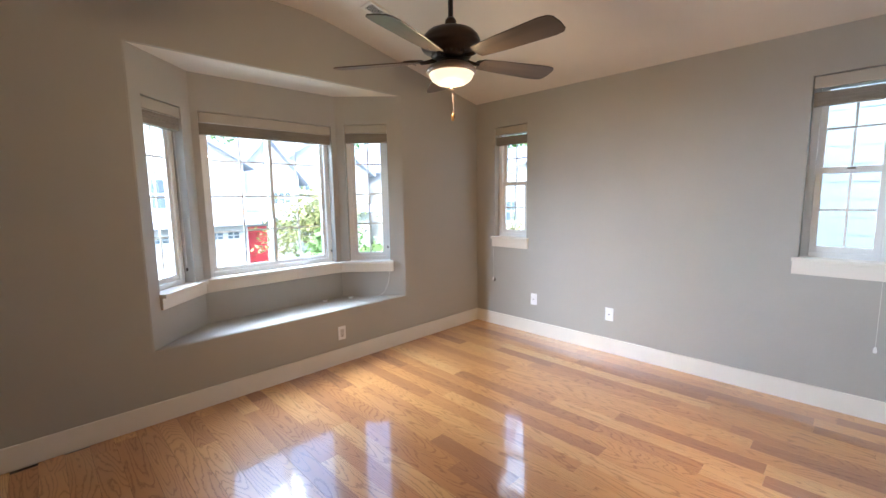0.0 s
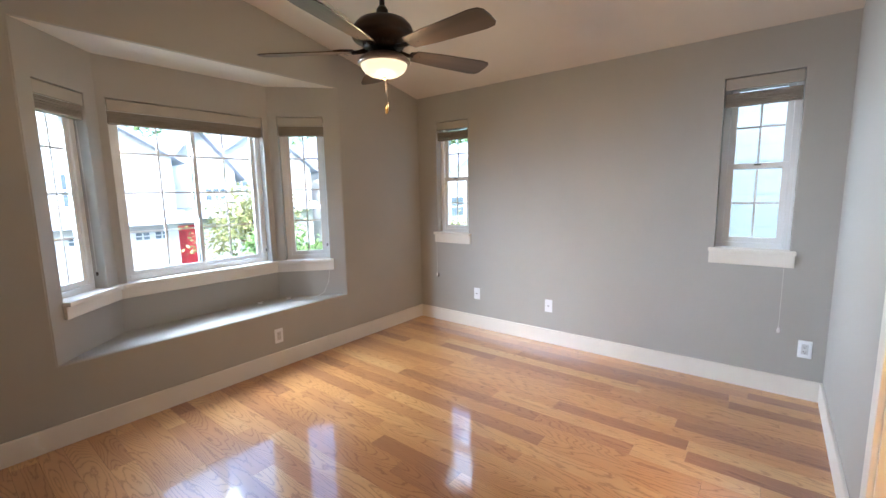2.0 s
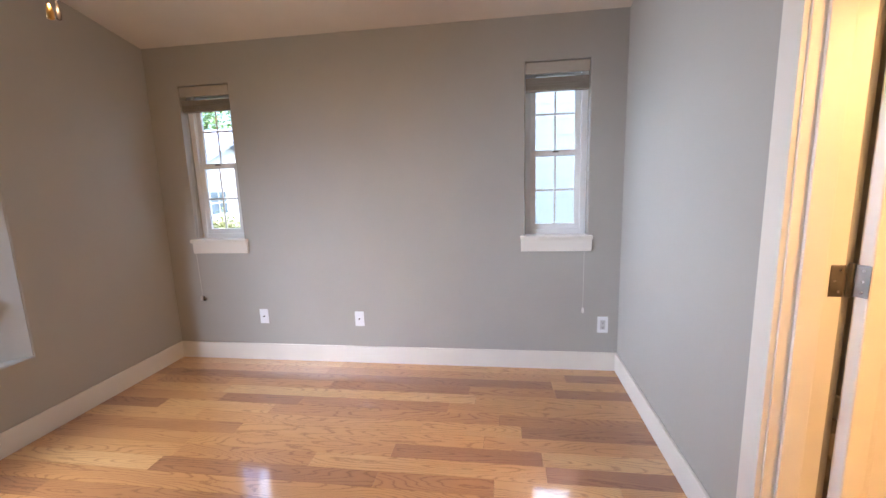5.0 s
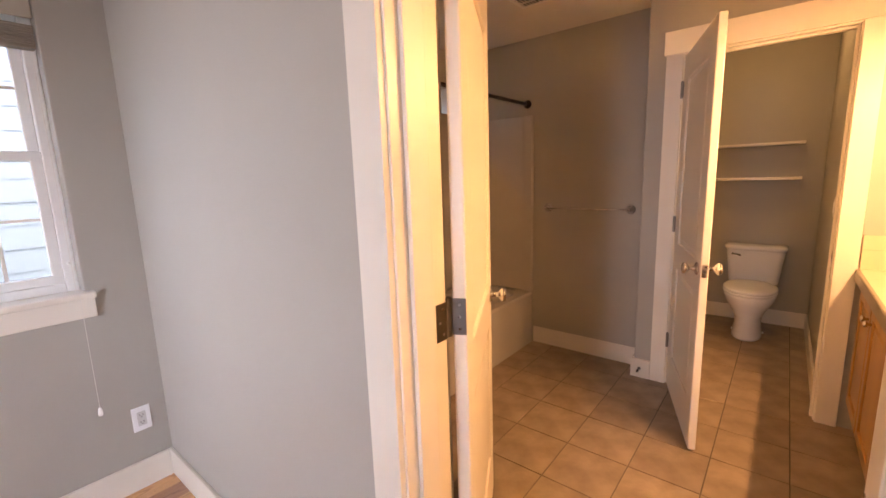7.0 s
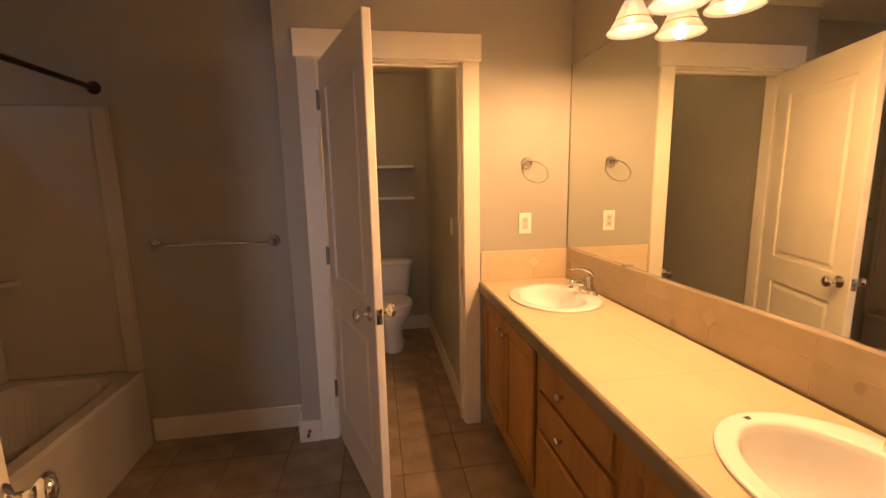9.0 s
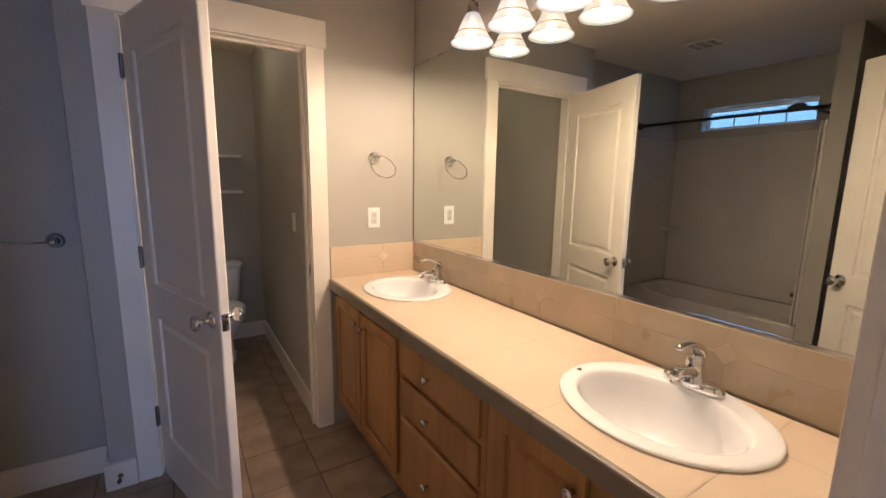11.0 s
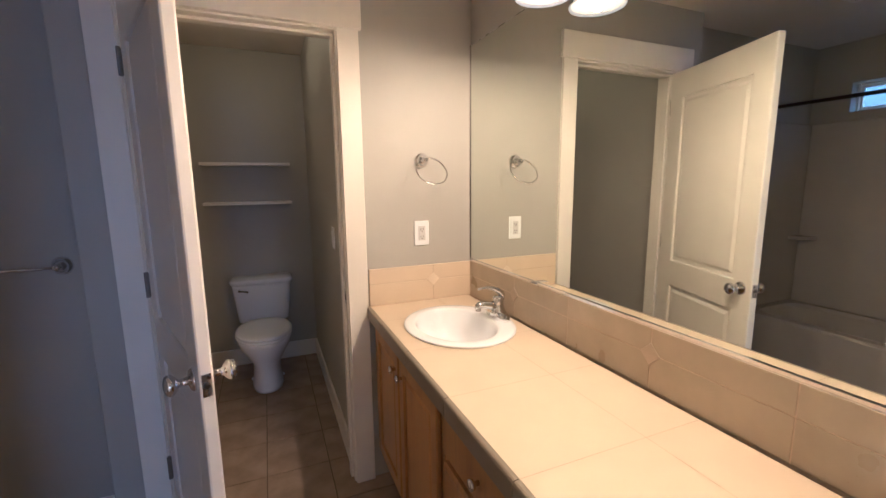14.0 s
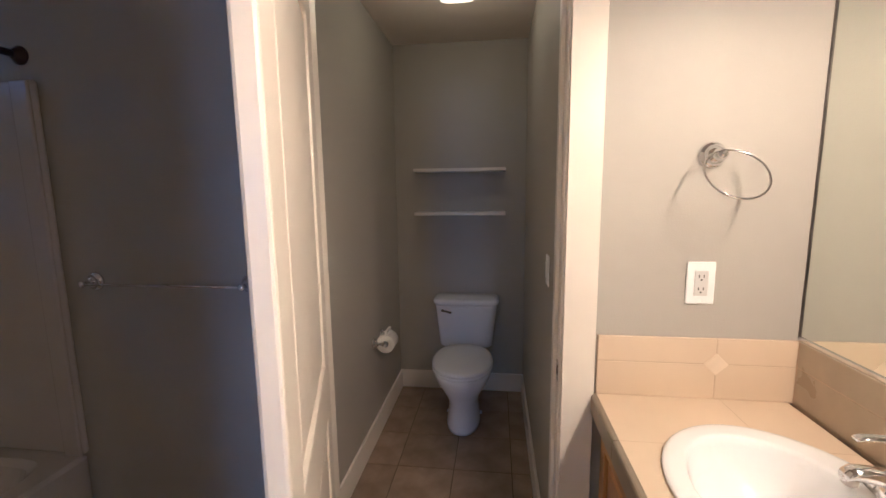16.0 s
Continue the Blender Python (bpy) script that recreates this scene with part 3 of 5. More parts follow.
sill_line = [(0.385 + 0.09 * 0.711, 3.16 + 0.09 * 0.703), L1, R0, (2.41 - 0.11 * 0.732, 3.16 + 0.11 * 0.682)]
bay_sill = thing("trim_bay_sill", None, "cream painted sill and apron along the bay windows", "window sill", kind="structure")
for pname, d0, d1, z0, z1 in (("window_sill", 0.046, -0.072, BAYWIN - 0.024, BAYWIN + 0.003), ("apron", 0.021, 0.002, BAYWIN - 0.10, BAYWIN - 0.024)):
    front, rear = inset(sill_line, d0), inset(sill_line, d1)
    for i in range(3):
        quad = [front[i], front[i + 1], rear[i + 1], rear[i]]
        soften(part(pname, prism([tuple(p) for p in quad], z0, z1), TRIM, bay_sill), 0.003, 2)


# ---- baseboards, casings and doors ----
def baseboard(x0, x1, y0, y1, h=0.132, name="baseboard"):
    tagged(part(name, box(x0, x1, y0, y1, -0.002, h, 0.004), TRIM), "cream painted flat baseboard along the wall", "baseboard", kind="structure")


T = 0.015
baseboard(W_X, E_X, N_Y - T, N_Y - 0.0005)
baseboard(E_X - T, E_X - 0.0005, S_Y + T, N_Y - T)
baseboard(1.942, E_X, S_Y + 0.0005, S_Y + T)
baseboard(W_X, 1.012, S_Y + 0.0005, S_Y + T)
baseboard(W_X + 0.0005, W_X + T, S_Y + T, N_Y - T)
baseboard(NIB_X + T, TUB_X, BAR_Y + 0.0005, BAR_Y + T)
baseboard(NIB_X + 0.0005, NIB_X + T, BAR_Y + 0.0005, WC_Y - 0.001)
baseboard(WC_W, WC_E, BACK_Y + 0.0005, BACK_Y + T)
baseboard(WC_W + 0.0005, WC_W + T, BACK_Y + T, WC_Y - 0.13)
baseboard(WC_E - T, WC_E - 0.0005, BACK_Y + T, WC_Y - 0.13)
baseboard(TUB_X + 0.01, E_X, WING_Y + 0.1005, WING_Y + 0.115)
baseboard(1.945, E_X, BATH_N - T, BATH_N - 0.0005)


def door_frame(name, x0, x1, y_in, y_out, label, header_in=True, header_out=True, stop_y=0.0, stop_w=0.018, cut=0.0):
    """Jambs, stops and flat casings of a doorway through a wall from y_in to y_out (in > out); x0, x1 the clear opening."""
    fr = thing(name, None, label, "door frame", kind="structure")
    top = 2.04
    for x in ((x0 - 0.02, x0), (x1, x1 + 0.02)):
        part("jamb", box(x[0], x[1], y_out - 0.002 + (cut if x[0] >= x1 else 0.0), y_in + 0.002, 0, top + 0.02, 0.002), TRIM, fr)
    part("head_jamb", box(x0, x1, y_out - 0.002, y_in + 0.002, top, top + 0.02, 0.002), TRIM, fr)
    for x in ((x0, x0 + 0.012), (x1 - 0.012, x1)):
        part("stop", box(x[0], x[1], stop_y - stop_w, stop_y + stop_w, 0, top - 0.012, 0.002), TRIM, fr)
    part("stop", box(x0, x1, stop_y - stop_w, stop_y + stop_w, top - 0.012, top, 0.002), TRIM, fr)
    for y, s, want in ((y_in, 1, header_in), (y_out, -1, header_out)):
        if not want:
            continue
        ya, yb = sorted((y + s * 0.0005, y + s * 0.019))
        for xa, xb in ((x0 - 0.095, x0 - 0.006), (x1 + (0.06 if cut and s < 0 else 0.006), x1 + 0.095)):
            part("casing", box(xa, xb, ya, yb, 0, top + 0.008, 0.002), TRIM, fr)
        yc, yd = sorted((y + s * 0.0005, y + s * 0.026))
        part("header", box(x0 - 0.107, x1 + 0.107, yc, yd, top + 0.008, top + 0.138, 0.003), TRIM, fr)
    return fr


def knob_set(parent, x, z, thick):
    """Round chrome knobs on both faces of a leaf."""
    for side in (1, -1):
        m = pose(x, 0.0 if side > 0 else -thick, z, -90 if side > 0 else 90)
        part("knob", lathe([(0.032, 0), (0.032, 0.004), (0.026, 0.010), (0.011, 0.014), (0.010, 0.034), (0.018, 0.039), (0.0275, 0.048), (0.0285, 0.056), (0.024, 0.064), (0.010, 0.068), (0.001, 0.0685)], 24, m=m), CHROME, parent, "polished chrome round knob", True)
    m = pose(x + 0.062, -thick / 2, z, 0, 90)
    part("latch_plate", box(-0.03, 0.03, -0.011, 0.011, 0, 0.0015), NICKEL, parent).matrix_basis = m
    part("latch_bolt", lathe([(0.009, 0), (0.009, 0.004), (0.006, 0.009)], 12, m=m), STEEL, parent)


def door_leaf(name, m, w, label):
    """A two-panel leaf; its hinge edge is at local x 0, the leaf runs along +x, its faces lie at y 0 and -0.035."""
    d = thing(name, m, label, "door", kind="structure")
    th, z0, z1 = 0.035, 0.012, 2.03
    a, b = 0.115, w - 0.115
    holes = [(a, b, 0.235, 0.80), (a, b, 0.955, 1.885)]
    bm = solid([0, w], [0, -th], [z0, z1], holes)
    soften(part("leaf", bm, TRIM, d), 0.006, 2)
    for x0, x1, c0, c1 in holes:
        part("panel", box(x0 - 0.005, x1 + 0.005, -th + 0.011, -0.011, c0 - 0.005, c1 + 0.005), TRIM, d)
        bm = bmesh.new()
        for s in (0, 1):
            yb, yf = (-0.0115, -0.004) if s == 0 else (-th + 0.0115, -th + 0.004)
            i = 0.035
            o = [(x0 + 0.018, yb, c0 + 0.018), (x1 - 0.018, yb, c0 + 0.018), (x1 - 0.018, yb, c1 - 0.018), (x0 + 0.018, yb, c1 - 0.018)]
            q = [(x0 + i, yf, c0 + i), (x1 - i, yf, c0 + i), (x1 - i, yf, c1 - i), (x0 + i, yf, c1 - i)]
            loft([o, q], bm)
        part("raised_field", bm, TRIM, d)
    knob_set(d, w - 0.062, 0.92, th)
    for z in (0.26, 1.012, 1.80):
        h = part("hinge", box(-0.003, 0.0005, -th + 0.002, 0.006, z, z + 0.09, 0.0008), STEEL, d, "dull steel hinge")
        part("barrel", lathe([(0.007, z - 0.003), (0.007, z + 0.093)], 12, m=pose(-0.004, 0.008, 0)), STEEL, d)
        for k in (0.015, 0.045, 0.075):
            part("screw", lathe([(0.004, 0), (0.003, 0.0012)], 8, m=pose(-0.003, -th / 2, z + k, 0, -90)), NICKEL, h)
    return d


bath_frame = door_frame("trim_bath_door", 1.110, 1.814, S_Y, BATH_N, "cream painted casing of the bathroom doorway", stop_y=-0.292, stop_w=0.03, cut=0.034)
door_frame("trim_toilet_door", 1.015, 1.745, WC_Y, WC_Y - 0.12, "cream painted casing of the toilet room doorway", header_out=False, stop_y=WC_Y - 0.056)
door_leaf("door_1", pose(1.818, BATH_N + 0.016, 0, 0, 0, 180 + 118.5) @ pose(0.014, -0.006, 0), 0.735, "cream two-panel door standing open against the tub end")
for z in (0.26, 1.012, 1.80):
    h = part("hinge_leaf", box(1.8122, 1.8145, -0.376, -0.340, z, z + 0.09, 0.0008), STEEL, bath_frame, "dull steel hinge leaf")
    for k, dy in ((0.015, 0.012), (0.045, 0.024), (0.075, 0.012)):
        part("screw", lathe([(0.004, 0), (0.003, 0.0012)], 8, m=pose(1.8122, -0.376 + dy, z + k, 0, -90)), NICKEL, h)
door_leaf("door_2", pose(1.746, WC_Y + 0.012, 0, 0, 0, 180 - 71) @ Matrix.Diagonal((1, -1, 1, 1)) @ pose(0.008, -0.004, 0), 0.722, "cream two-panel door standing open before the toilet room")


# ---- bedroom things ----
def ceiling_fan(x, y):
    f = thing("ceiling_fan", pose(x, y, 0), "dark bronze five-blade ceiling fan with a lit glass bowl", "ceiling fan")
    part("canopy", lathe([(0.03, 2.70), (0.055, 2.725), (0.065, 2.76), (0.066, 2.79)], 28), BRONZE, f, smooth=True)
    part("downrod", lathe([(0.0125, 2.22), (0.0125, 2.72)], 14), BRONZE, f, smooth=True)
    part("collar", lathe([(0.022, 2.205), (0.028, 2.212), (0.028, 2.24), (0.018, 2.255)], 20), BRONZE, f, smooth=True)
    part("motor_housing", lathe([(0.05, 2.058), (0.085, 2.061), (0.094, 2.07), (0.096, 2.085), (0.102, 2.094), (0.136, 2.102), (0.146, 2.112), (0.149, 2.128), (0.144, 2.134), (0.145, 2.141), (0.136, 2.163), (0.116, 2.184), (0.080, 2.199), (0.045, 2.206), (0.02, 2.215)], 48), BRONZE, f, smooth=True)
    for i in range(24):
        part("cooling_slot", box(0.0935, 0.0975, -0.005, 0.005, 2.071, 2.084), SLOT, f).matrix_basis = pose(0, 0, 0, 0, 0, 15 * i)
    part("switch_housing", lathe([(0.06, 2.020), (0.078, 2.022), (0.082, 2.034), (0.07, 2.048), (0.05, 2.056), (0.045, 2.062)], 32), BRONZE, f, smooth=True)
    part("light_fitter", lathe([(0.112, 1.992), (0.121, 1.996), (0.124, 2.003), (0.121, 2.011), (0.108, 2.024), (0.088, 2.035), (0.07, 2.040)], 40), SATIN, f, "satin pewter light fitter", True)
    bowl = [(0.108, 2.004), (0.111, 1.992), (0.107, 1.978), (0.094, 1.960), (0.072, 1.946), (0.045, 1.939), (0.012, 1.936), (0.002, 1.936)]
    part("glass_bowl", lathe(bowl, 40, close=False), BOWL, f, "lit frosted glass bowl", True)
    part("finial", lathe([(0.002, 1.925), (0.006, 1.928), (0.007, 1.934), (0.004, 1.938)], 12), BRASS, f, smooth=True)
    for i in range(5):
        a = -19 + 72 * i
        arm = part("blade_iron", tube([(0.075, 0, 2.064), (0.12, 0, 2.056), (0.155, 0, 2.054)], [0.013, 0.010, 0.009], 8), BRONZE, f, smooth=True)
        arm.matrix_basis = pose(0, 0, 0, 0, 0, a)
        lobe = loft([[(0.145, -0.014, z), (0.19, -0.036, z), (0.235, -0.028, z), (0.25, 0, z), (0.235, 0.028, z), (0.19, 0.036, z), (0.145, 0.014, z)] for z in (-0.007, -0.001)])
        part("bracket", lobe, BRONZE, arm).matrix_basis = pose(0, 0, 2.055, -12) @ pose(0, 0, 0.0135)
        out = [(0.165, -0.046), (0.30, -0.060), (0.545, -0.071), (0.585, -0.064), (0.601, -0.045), (0.606, 0.0), (0.601, 0.045), (0.585, 0.064), (0.545, 0.071), (0.30, 0.060), (0.165, 0.046), (0.152, 0.0)]
        bl = soften(part("blade", prism(out, 0.0, 0.0055), BLADE, f), 0.0015, 1)
        bl.matrix_basis = pose(0, 0, 2.055, 0, 0, a) @ pose(0, 0, 0, -12)
        for px, py in ((0.185, -0.018), (0.185, 0.018), (0.225, 0.0)):
            part("screw", lathe([(0.005, -0.0085), (0.003, -0.0075), (0.003, -0.006)], 8), BRONZE, arm).matrix_basis = pose(0, 0, 2.055, -12) @ pose(px, py, 0)
    part("pull_chain", tube([(0.006, 0, 1.928), (0.006, 0, 1.80)], 0.0006, 6), BRONZE, f)
    part("chain_fob", lathe([(0.002, 1.768), (0.0075, 1.77), (0.0075, 1.786), (0.004, 1.80), (0.002, 1.803)], 12, m=pose(0.006, 0, 0)), BRASS, f, "small brass fob", True)
    part("pull_chain", tube([(0.088, 0.070, 1.998), (0.088, 0.070, 1.84)], 0.0007, 6), BRONZE, f)
    part("chain_fob", lathe([(0.002, 1.800), (0.006, 1.803), (0.0065, 1.822), (0.003, 1.842)], 12, m=pose(0.088, 0.070, 0)), BRONZE, f, smooth=True)


ceiling_fan(1.47, 1.604)


def ceiling_vent(m, l, w, n, label):
    v = thing("ceiling_vent", m, label, "vent")
    part("backing", box(-l / 2 + 0.01, l / 2 - 0.01, -w / 2 + 0.01, w / 2 - 0.01, -0.006, -0.002), SLOT, v)
    part("damper", box(-l / 2 + 0.022, l / 2 - 0.022, -w / 2 + 0.022, w / 2 - 0.022, -0.0068, -0.0062), SLOT, v)
    soften(part("frame", solid([-l / 2, l / 2], [-0.012, -0.0005], [-w / 2, w / 2], [(-l / 2 + 0.022, l / 2 - 0.022, -w / 2 + 0.022, w / 2 - 0.022)]), TRIM, v), 0.002, 1).matrix_basis = pose(0, 0, 0, 90)
    for i in range(n):
        y = -w / 2 + 0.03 + (w - 0.06) * i / (n - 1)
        part("slat", box(-l / 2 + 0.02, l / 2 - 0.02, -0.0022, 0.0022, -0.0005, 0.0005), TRIM, v).matrix_basis = pose(0, y, -0.0095, 12)
    for x in (-l / 6, l / 6):
        part("bar", box(x - 0.005, x + 0.005, -w / 2 + 0.02, w / 2 - 0.02, -0.0125, -0.0105), TRIM, v)


slope = -math.degrees(math.atan(0.2215))
ceiling_vent(pose(1.93, 2.69, 2.7045) @ pose(0, 0, 0, 0, -slope, 0), 0.40, 0.13, 6, "cream metal ceiling register with dark slots")
ceiling_vent(pose(2.462, -2.022, BATH_Z - 0.001, 0, 0, 90), 0.23, 0.22, 9, "white ceiling register over the bathroom")


def outlet(m, label, duplex=True):
    """A wall plate in the local xz plane; its face looks along -y."""
    o = thing("wall_outlet", m, label, "outlet", "wall outlets")
    part("plate", box(-0.036, 0.036, -0.006, -0.0005, -0.058, 0.058, 0.003), PLATE, o)
    if duplex:
        body = part("receptacle", box(-0.017, 0.017, -0.0085, -0.006, -0.034, 0.034, 0.0012), RECEPTACLE, o)
        for z in (-0.017, 0.017):
            for x in (-0.006, 0.006):
                part("slot", box(x - 0.0012, x + 0.0012, -0.0092, -0.0084, z - 0.002, z + 0.006), SLOT, body)
            part("slot", box(-0.0022, 0.0022, -0.0092, -0.0084, z - 0.0095, z - 0.0055), SLOT, body)
    else:
        part("jack", lathe([(0.006, 0), (0.006, 0.006), (0.004, 0.010)], 12, m=pose(0, -0.006, 0, 90)), STEEL, o)
    for z in (-0.047, 0.047):
        part("screw", lathe([(0.003, 0), (0.002, 0.001)], 8, m=pose(0, -0.006, z, 90)), PLATE, o)


EW = -90
outlet(pose(1.70, N_Y, 0.262), "white duplex outlet on the grey wall under the bay")
outlet(pose(E_X, 2.407, 0.355, 0, 0, EW), "white cable jack plate on the grey wall", False)
outlet(pose(E_X, 1.632, 0.347, 0, 0, EW), "white cable jack plate on the grey wall", False)
outlet(pose(E_X, -0.127, 0.334, 0, 0, EW), "white duplex outlet near the room corner")
outlet(pose(0.653, WC_Y, 1.189, 0, 0, 180), "white duplex outlet over the tiled backsplash")


def light_switch(m):
    o = thing("light_switch", m, "white rocker light switch on the toilet room wall", "switch")
    part("plate", box(-0.036, 0.036, -0.006, -0.0005, -0.058, 0.058, 0.003), PLATE, o)
    part("rocker", box(-0.016, 0.016, -0.010, -0.006, -0.033, 0.033, 0.0015), PLATE, o)


light_switch(pose(WC_W, -2.965, 1.14, 0, 0, 90))


def sill_cord(y, z, label, tips):
    """A blind cord that comes over the sill's front and hangs down the wall to its tassels."""
    c = thing("blind_cord", pose(E_X, y, 0, 0, 0, EW), label, "cord")
    line = [(0.004, 0.040, 1.86), (0.003, 0.030, 1.40), (0.0, 0.010, 0.985), (0.0, -0.030, 0.9675), (0.0, -0.043, 0.960), (0.0, -0.042, 0.90), (0.0, -0.034, z + 0.12), (0.0, -0.030, z + 0.02)]
    part("cord", tube(line, 0.0008, 6), CORD, c)
    for dx, dz, mat in tips:
        part("tassel", lathe([(0.003, 0.024), (0.006, 0.018), (0.009, 0.0), (0.008, -0.012), (0.002, -0.014)][::-1], 14, m=pose(dx, -0.030, z + dz)), mat, c, smooth=True)


sill_cord(2.895, 0.50, "thin white blind cord with two small tassels", ((-0.010, 0.0, CORD), (0.010, -0.004, BRONZE)))
sill_cord(0.015, 0.44, "thin white blind cord with a small white tassel", ((0.0, 0.0, CORD),))
for cx, cy in ((1.745, 3.50), (1.975, 3.44)):
    c = thing("cord_cleat", pose(cx, cy, SEAT), "small white cord cleat lying on the window seat", "cord cleat", "loose cord cleats")
    part("base", box(-0.018, 0.018, -0.007, 0.007, 0, 0.008, 0.002), PLATE, c)
    part("horn", tube([(-0.024, 0, 0.016), (0, 0, 0.011), (0.024, 0, 0.016)], 0.0035, 8), PLATE, c)
loose = [(2.285, 3.245, 0.80), (2.275, 3.225, 0.72), (2.262, 3.235, 0.60), (2.235, 3.27, 0.50), (2.19, 3.31, 0.467), (2.12, 3.33, 0.4655)]
tagged(part("blind_cord", tube(loose, 0.0016, 6), CORD), "loose white blind cord trailing onto the window seat", "cord")
loose = [(0.60, 3.31, 0.806), (0.63, 3.325, 0.812), (0.66, 3.37, 0.806), (0.63, 3.385, 0.806), (0.58, 3.345, 0.806)]
tagged(part("blind_cord", tube(loose, 0.0022, 6), CORD), "loose white blind cord lying on the bay sill", "cord")


# ---- vanity ----
FRONT, BACK = 0.880, 0.402


def cabinet_knob(parent, y, z, x):
    part("knob", lathe([(0.007, 0), (0.006, 0.010), (0.013, 0.014), (0.0155, 0.020), (0.0135, 0.025), (0.006, 0.027)], 20, m=pose(x, y, z, 0, 90)), CHROME, parent, "small chrome knob", True)


def cabinet_panel(unit, name, y0, y1, z0, z1, knob, framed=True):
    """A door or drawer front that stands proud of the face frame."""
    x0, x1 = FRONT + 0.0005, FRONT + 0.019
    if framed:
        w = 0.052
        d = soften(part(name, solid([y0, y1], [x0, x1], [z0, z1], [(y0 + w, y1 - w, z0 + w, z1 - w)], swap=True), MAPLE, unit), 0.005, 2)
        part("panel", box(x0 + 0.001, x0 + 0.008, y0 + w - 0.004, y1 - w + 0.004, z0 + w - 0.004, z1 - w + 0.004), MAPLE, d)
        a, b, c, e = y0 + w + 0.008, y1 - w - 0.008, z0 + w + 0.008, z1 - w - 0.008
        i = 0.018
        part("raised_field", loft([[(x0 + 0.007, a, c), (x0 + 0.007, b, c), (x0 + 0.007, b, e), (x0 + 0.007, a, e)], [(x0 + 0.014, a + i, c + i), (x0 + 0.014, b - i, c + i), (x0 + 0.014, b - i, e - i), (x0 + 0.014, a + i, e - i)]]), MAPLE, d)
    else:
        i = 0.010
        d = part(name, loft([[(x0, y0, z0), (x0, y1, z0), (x0, y1, z1), (x0, y0, z1)], [(x1 - 0.007, y0, z0), (x1 - 0.007, y1, z0), (x1 - 0.007, y1, z1), (x1 - 0.007, y0, z1)], [(x1, y0 + i, z0 + i), (x1, y1 - i, z0 + i), (x1, y1 - i, z1 - i), (x1, y0 + i, z1 - i)]]), MAPLE, unit)
    cabinet_knob(d, knob[0], knob[1], x1)


def cabinet(y0, y1, openings, label):
    u = thing("vanity_cabinet", None, label, "cabinet", "vanity cabinets")
    e = 0.0015
    part("carcass", box(BACK, FRONT - 0.02, y0 + e, y1 - e, 0.105, 0.69), MAPLE, u)
    soften(part("face_frame", solid([y0 + e, y1 - e], [FRONT - 0.0198, FRONT], [0.105, 0.812], openings, swap=True), MAPLE, u), 0.0015, 1)
    part("toe_kick", box(FRONT - 0.09, FRONT - 0.075, y0 + e, y1 - e, 0.0, 0.105), MAPLE, u)
    return u


u = cabinet(WC_Y + 0.002, -1.752, [], "honey-coloured wooden sink cabinet with two panelled doors")
cabinet_panel(u, "door", -2.525, -2.172, 0.165, 0.775, (-2.205, 0.705))
cabinet_panel(u, "door", -2.155, -1.775, 0.165, 0.775, (-2.118, 0.705))
u = cabinet(-1.752, -1.196, [], "honey-coloured wooden drawer unit with three drawers")
for z0, z1, kz in ((0.648, 0.785, 0.7165), (0.488, 0.625, 0.5565), (0.165, 0.465, 0.30)):
    cabinet_panel(u, "drawer", -1.728, -1.222, z0, z1, (-1.505, kz), False)
u = cabinet(-1.196, BATH_N - 0.002, [], "honey-coloured wooden sink cabinet with two panelled doors")
cabinet_panel(u, "door", -1.150, -0.838, 0.165, 0.790, (-0.868, 0.728))
cabinet_panel(u, "door", -0.762, -0.445, 0.165, 0.790, (-0.735, 0.728))

# countertop: a slab, top tiles cut round two oval basins, and a row of edge tiles
SINKS = ((0.648, -2.152), (0.630, -0.846))
CT = 0.865
counter = thing("countertop", None, "beige ceramic tile countertop with grey edge tiles", "countertop")


def holed_slab(x0, x1, y0, y1, z0, z1, holes, rx, ry):
    """A slab with oval holes: strips between, and round each hole a square frame that closes in on the oval."""
    bm = bmesh.new()
    cuts = sorted([y0, y1] + [h[1] - ry - 0.02 for h in holes] + [h[1] + ry + 0.02 for h in holes])
    for a, b in zip(cuts, cuts[1:]):
        mid = [h for h in holes if a < h[1] < b]
        if not mid:
            box(x0, x1, a, b, z0, z1, bm=bm)
            continue
        hx, hy = mid[0]
        n = 48
        outer, inner = [], []
        for i in range(n):
            t = 2 * math.pi * (i + 0.5) / n
            c, s = math.cos(t), math.sin(t)
            k = min(((x1 - hx) if c > 0 else (hx - x0)) / max(abs(c), 1e-6), ((b - hy) if s > 0 else (hy - a)) / max(abs(s), 1e-6))
            outer.append((hx + c * k, hy + s * k))
            inner.append((hx + rx * c, hy + ry * s))
        corners = [(x1, b), (x0, b), (x0, a), (x1, a)]
        for q in corners:
            k = min(range(n), key=lambda i: math.dist(outer[i], q))
            outer[k] = q
        o1, i1 = [bm.verts.new((*p, z1)) for p in outer], [bm.verts.new((*p, z1)) for p in inner]
        i0 = [bm.verts.new((*p, z0)) for p in inner]
        o0 = [bm.verts.new((*p, z0)) for p in outer]
        for i in range(n):
            j = (i + 1) % n
            bm.faces.new([o1[i], o1[j], i1[j], i1[i]])
            bm.faces.new([i1[i], i1[j], i0[j], i0[i]])
            bm.faces.new([o0[i], i0[i], i0[j], o0[j]])
            bm.faces.new([o1[i], o0[i], o0[j], o1[j]])
    bmesh.ops.recalc_face_normals(bm, faces=bm.faces)
    return bm


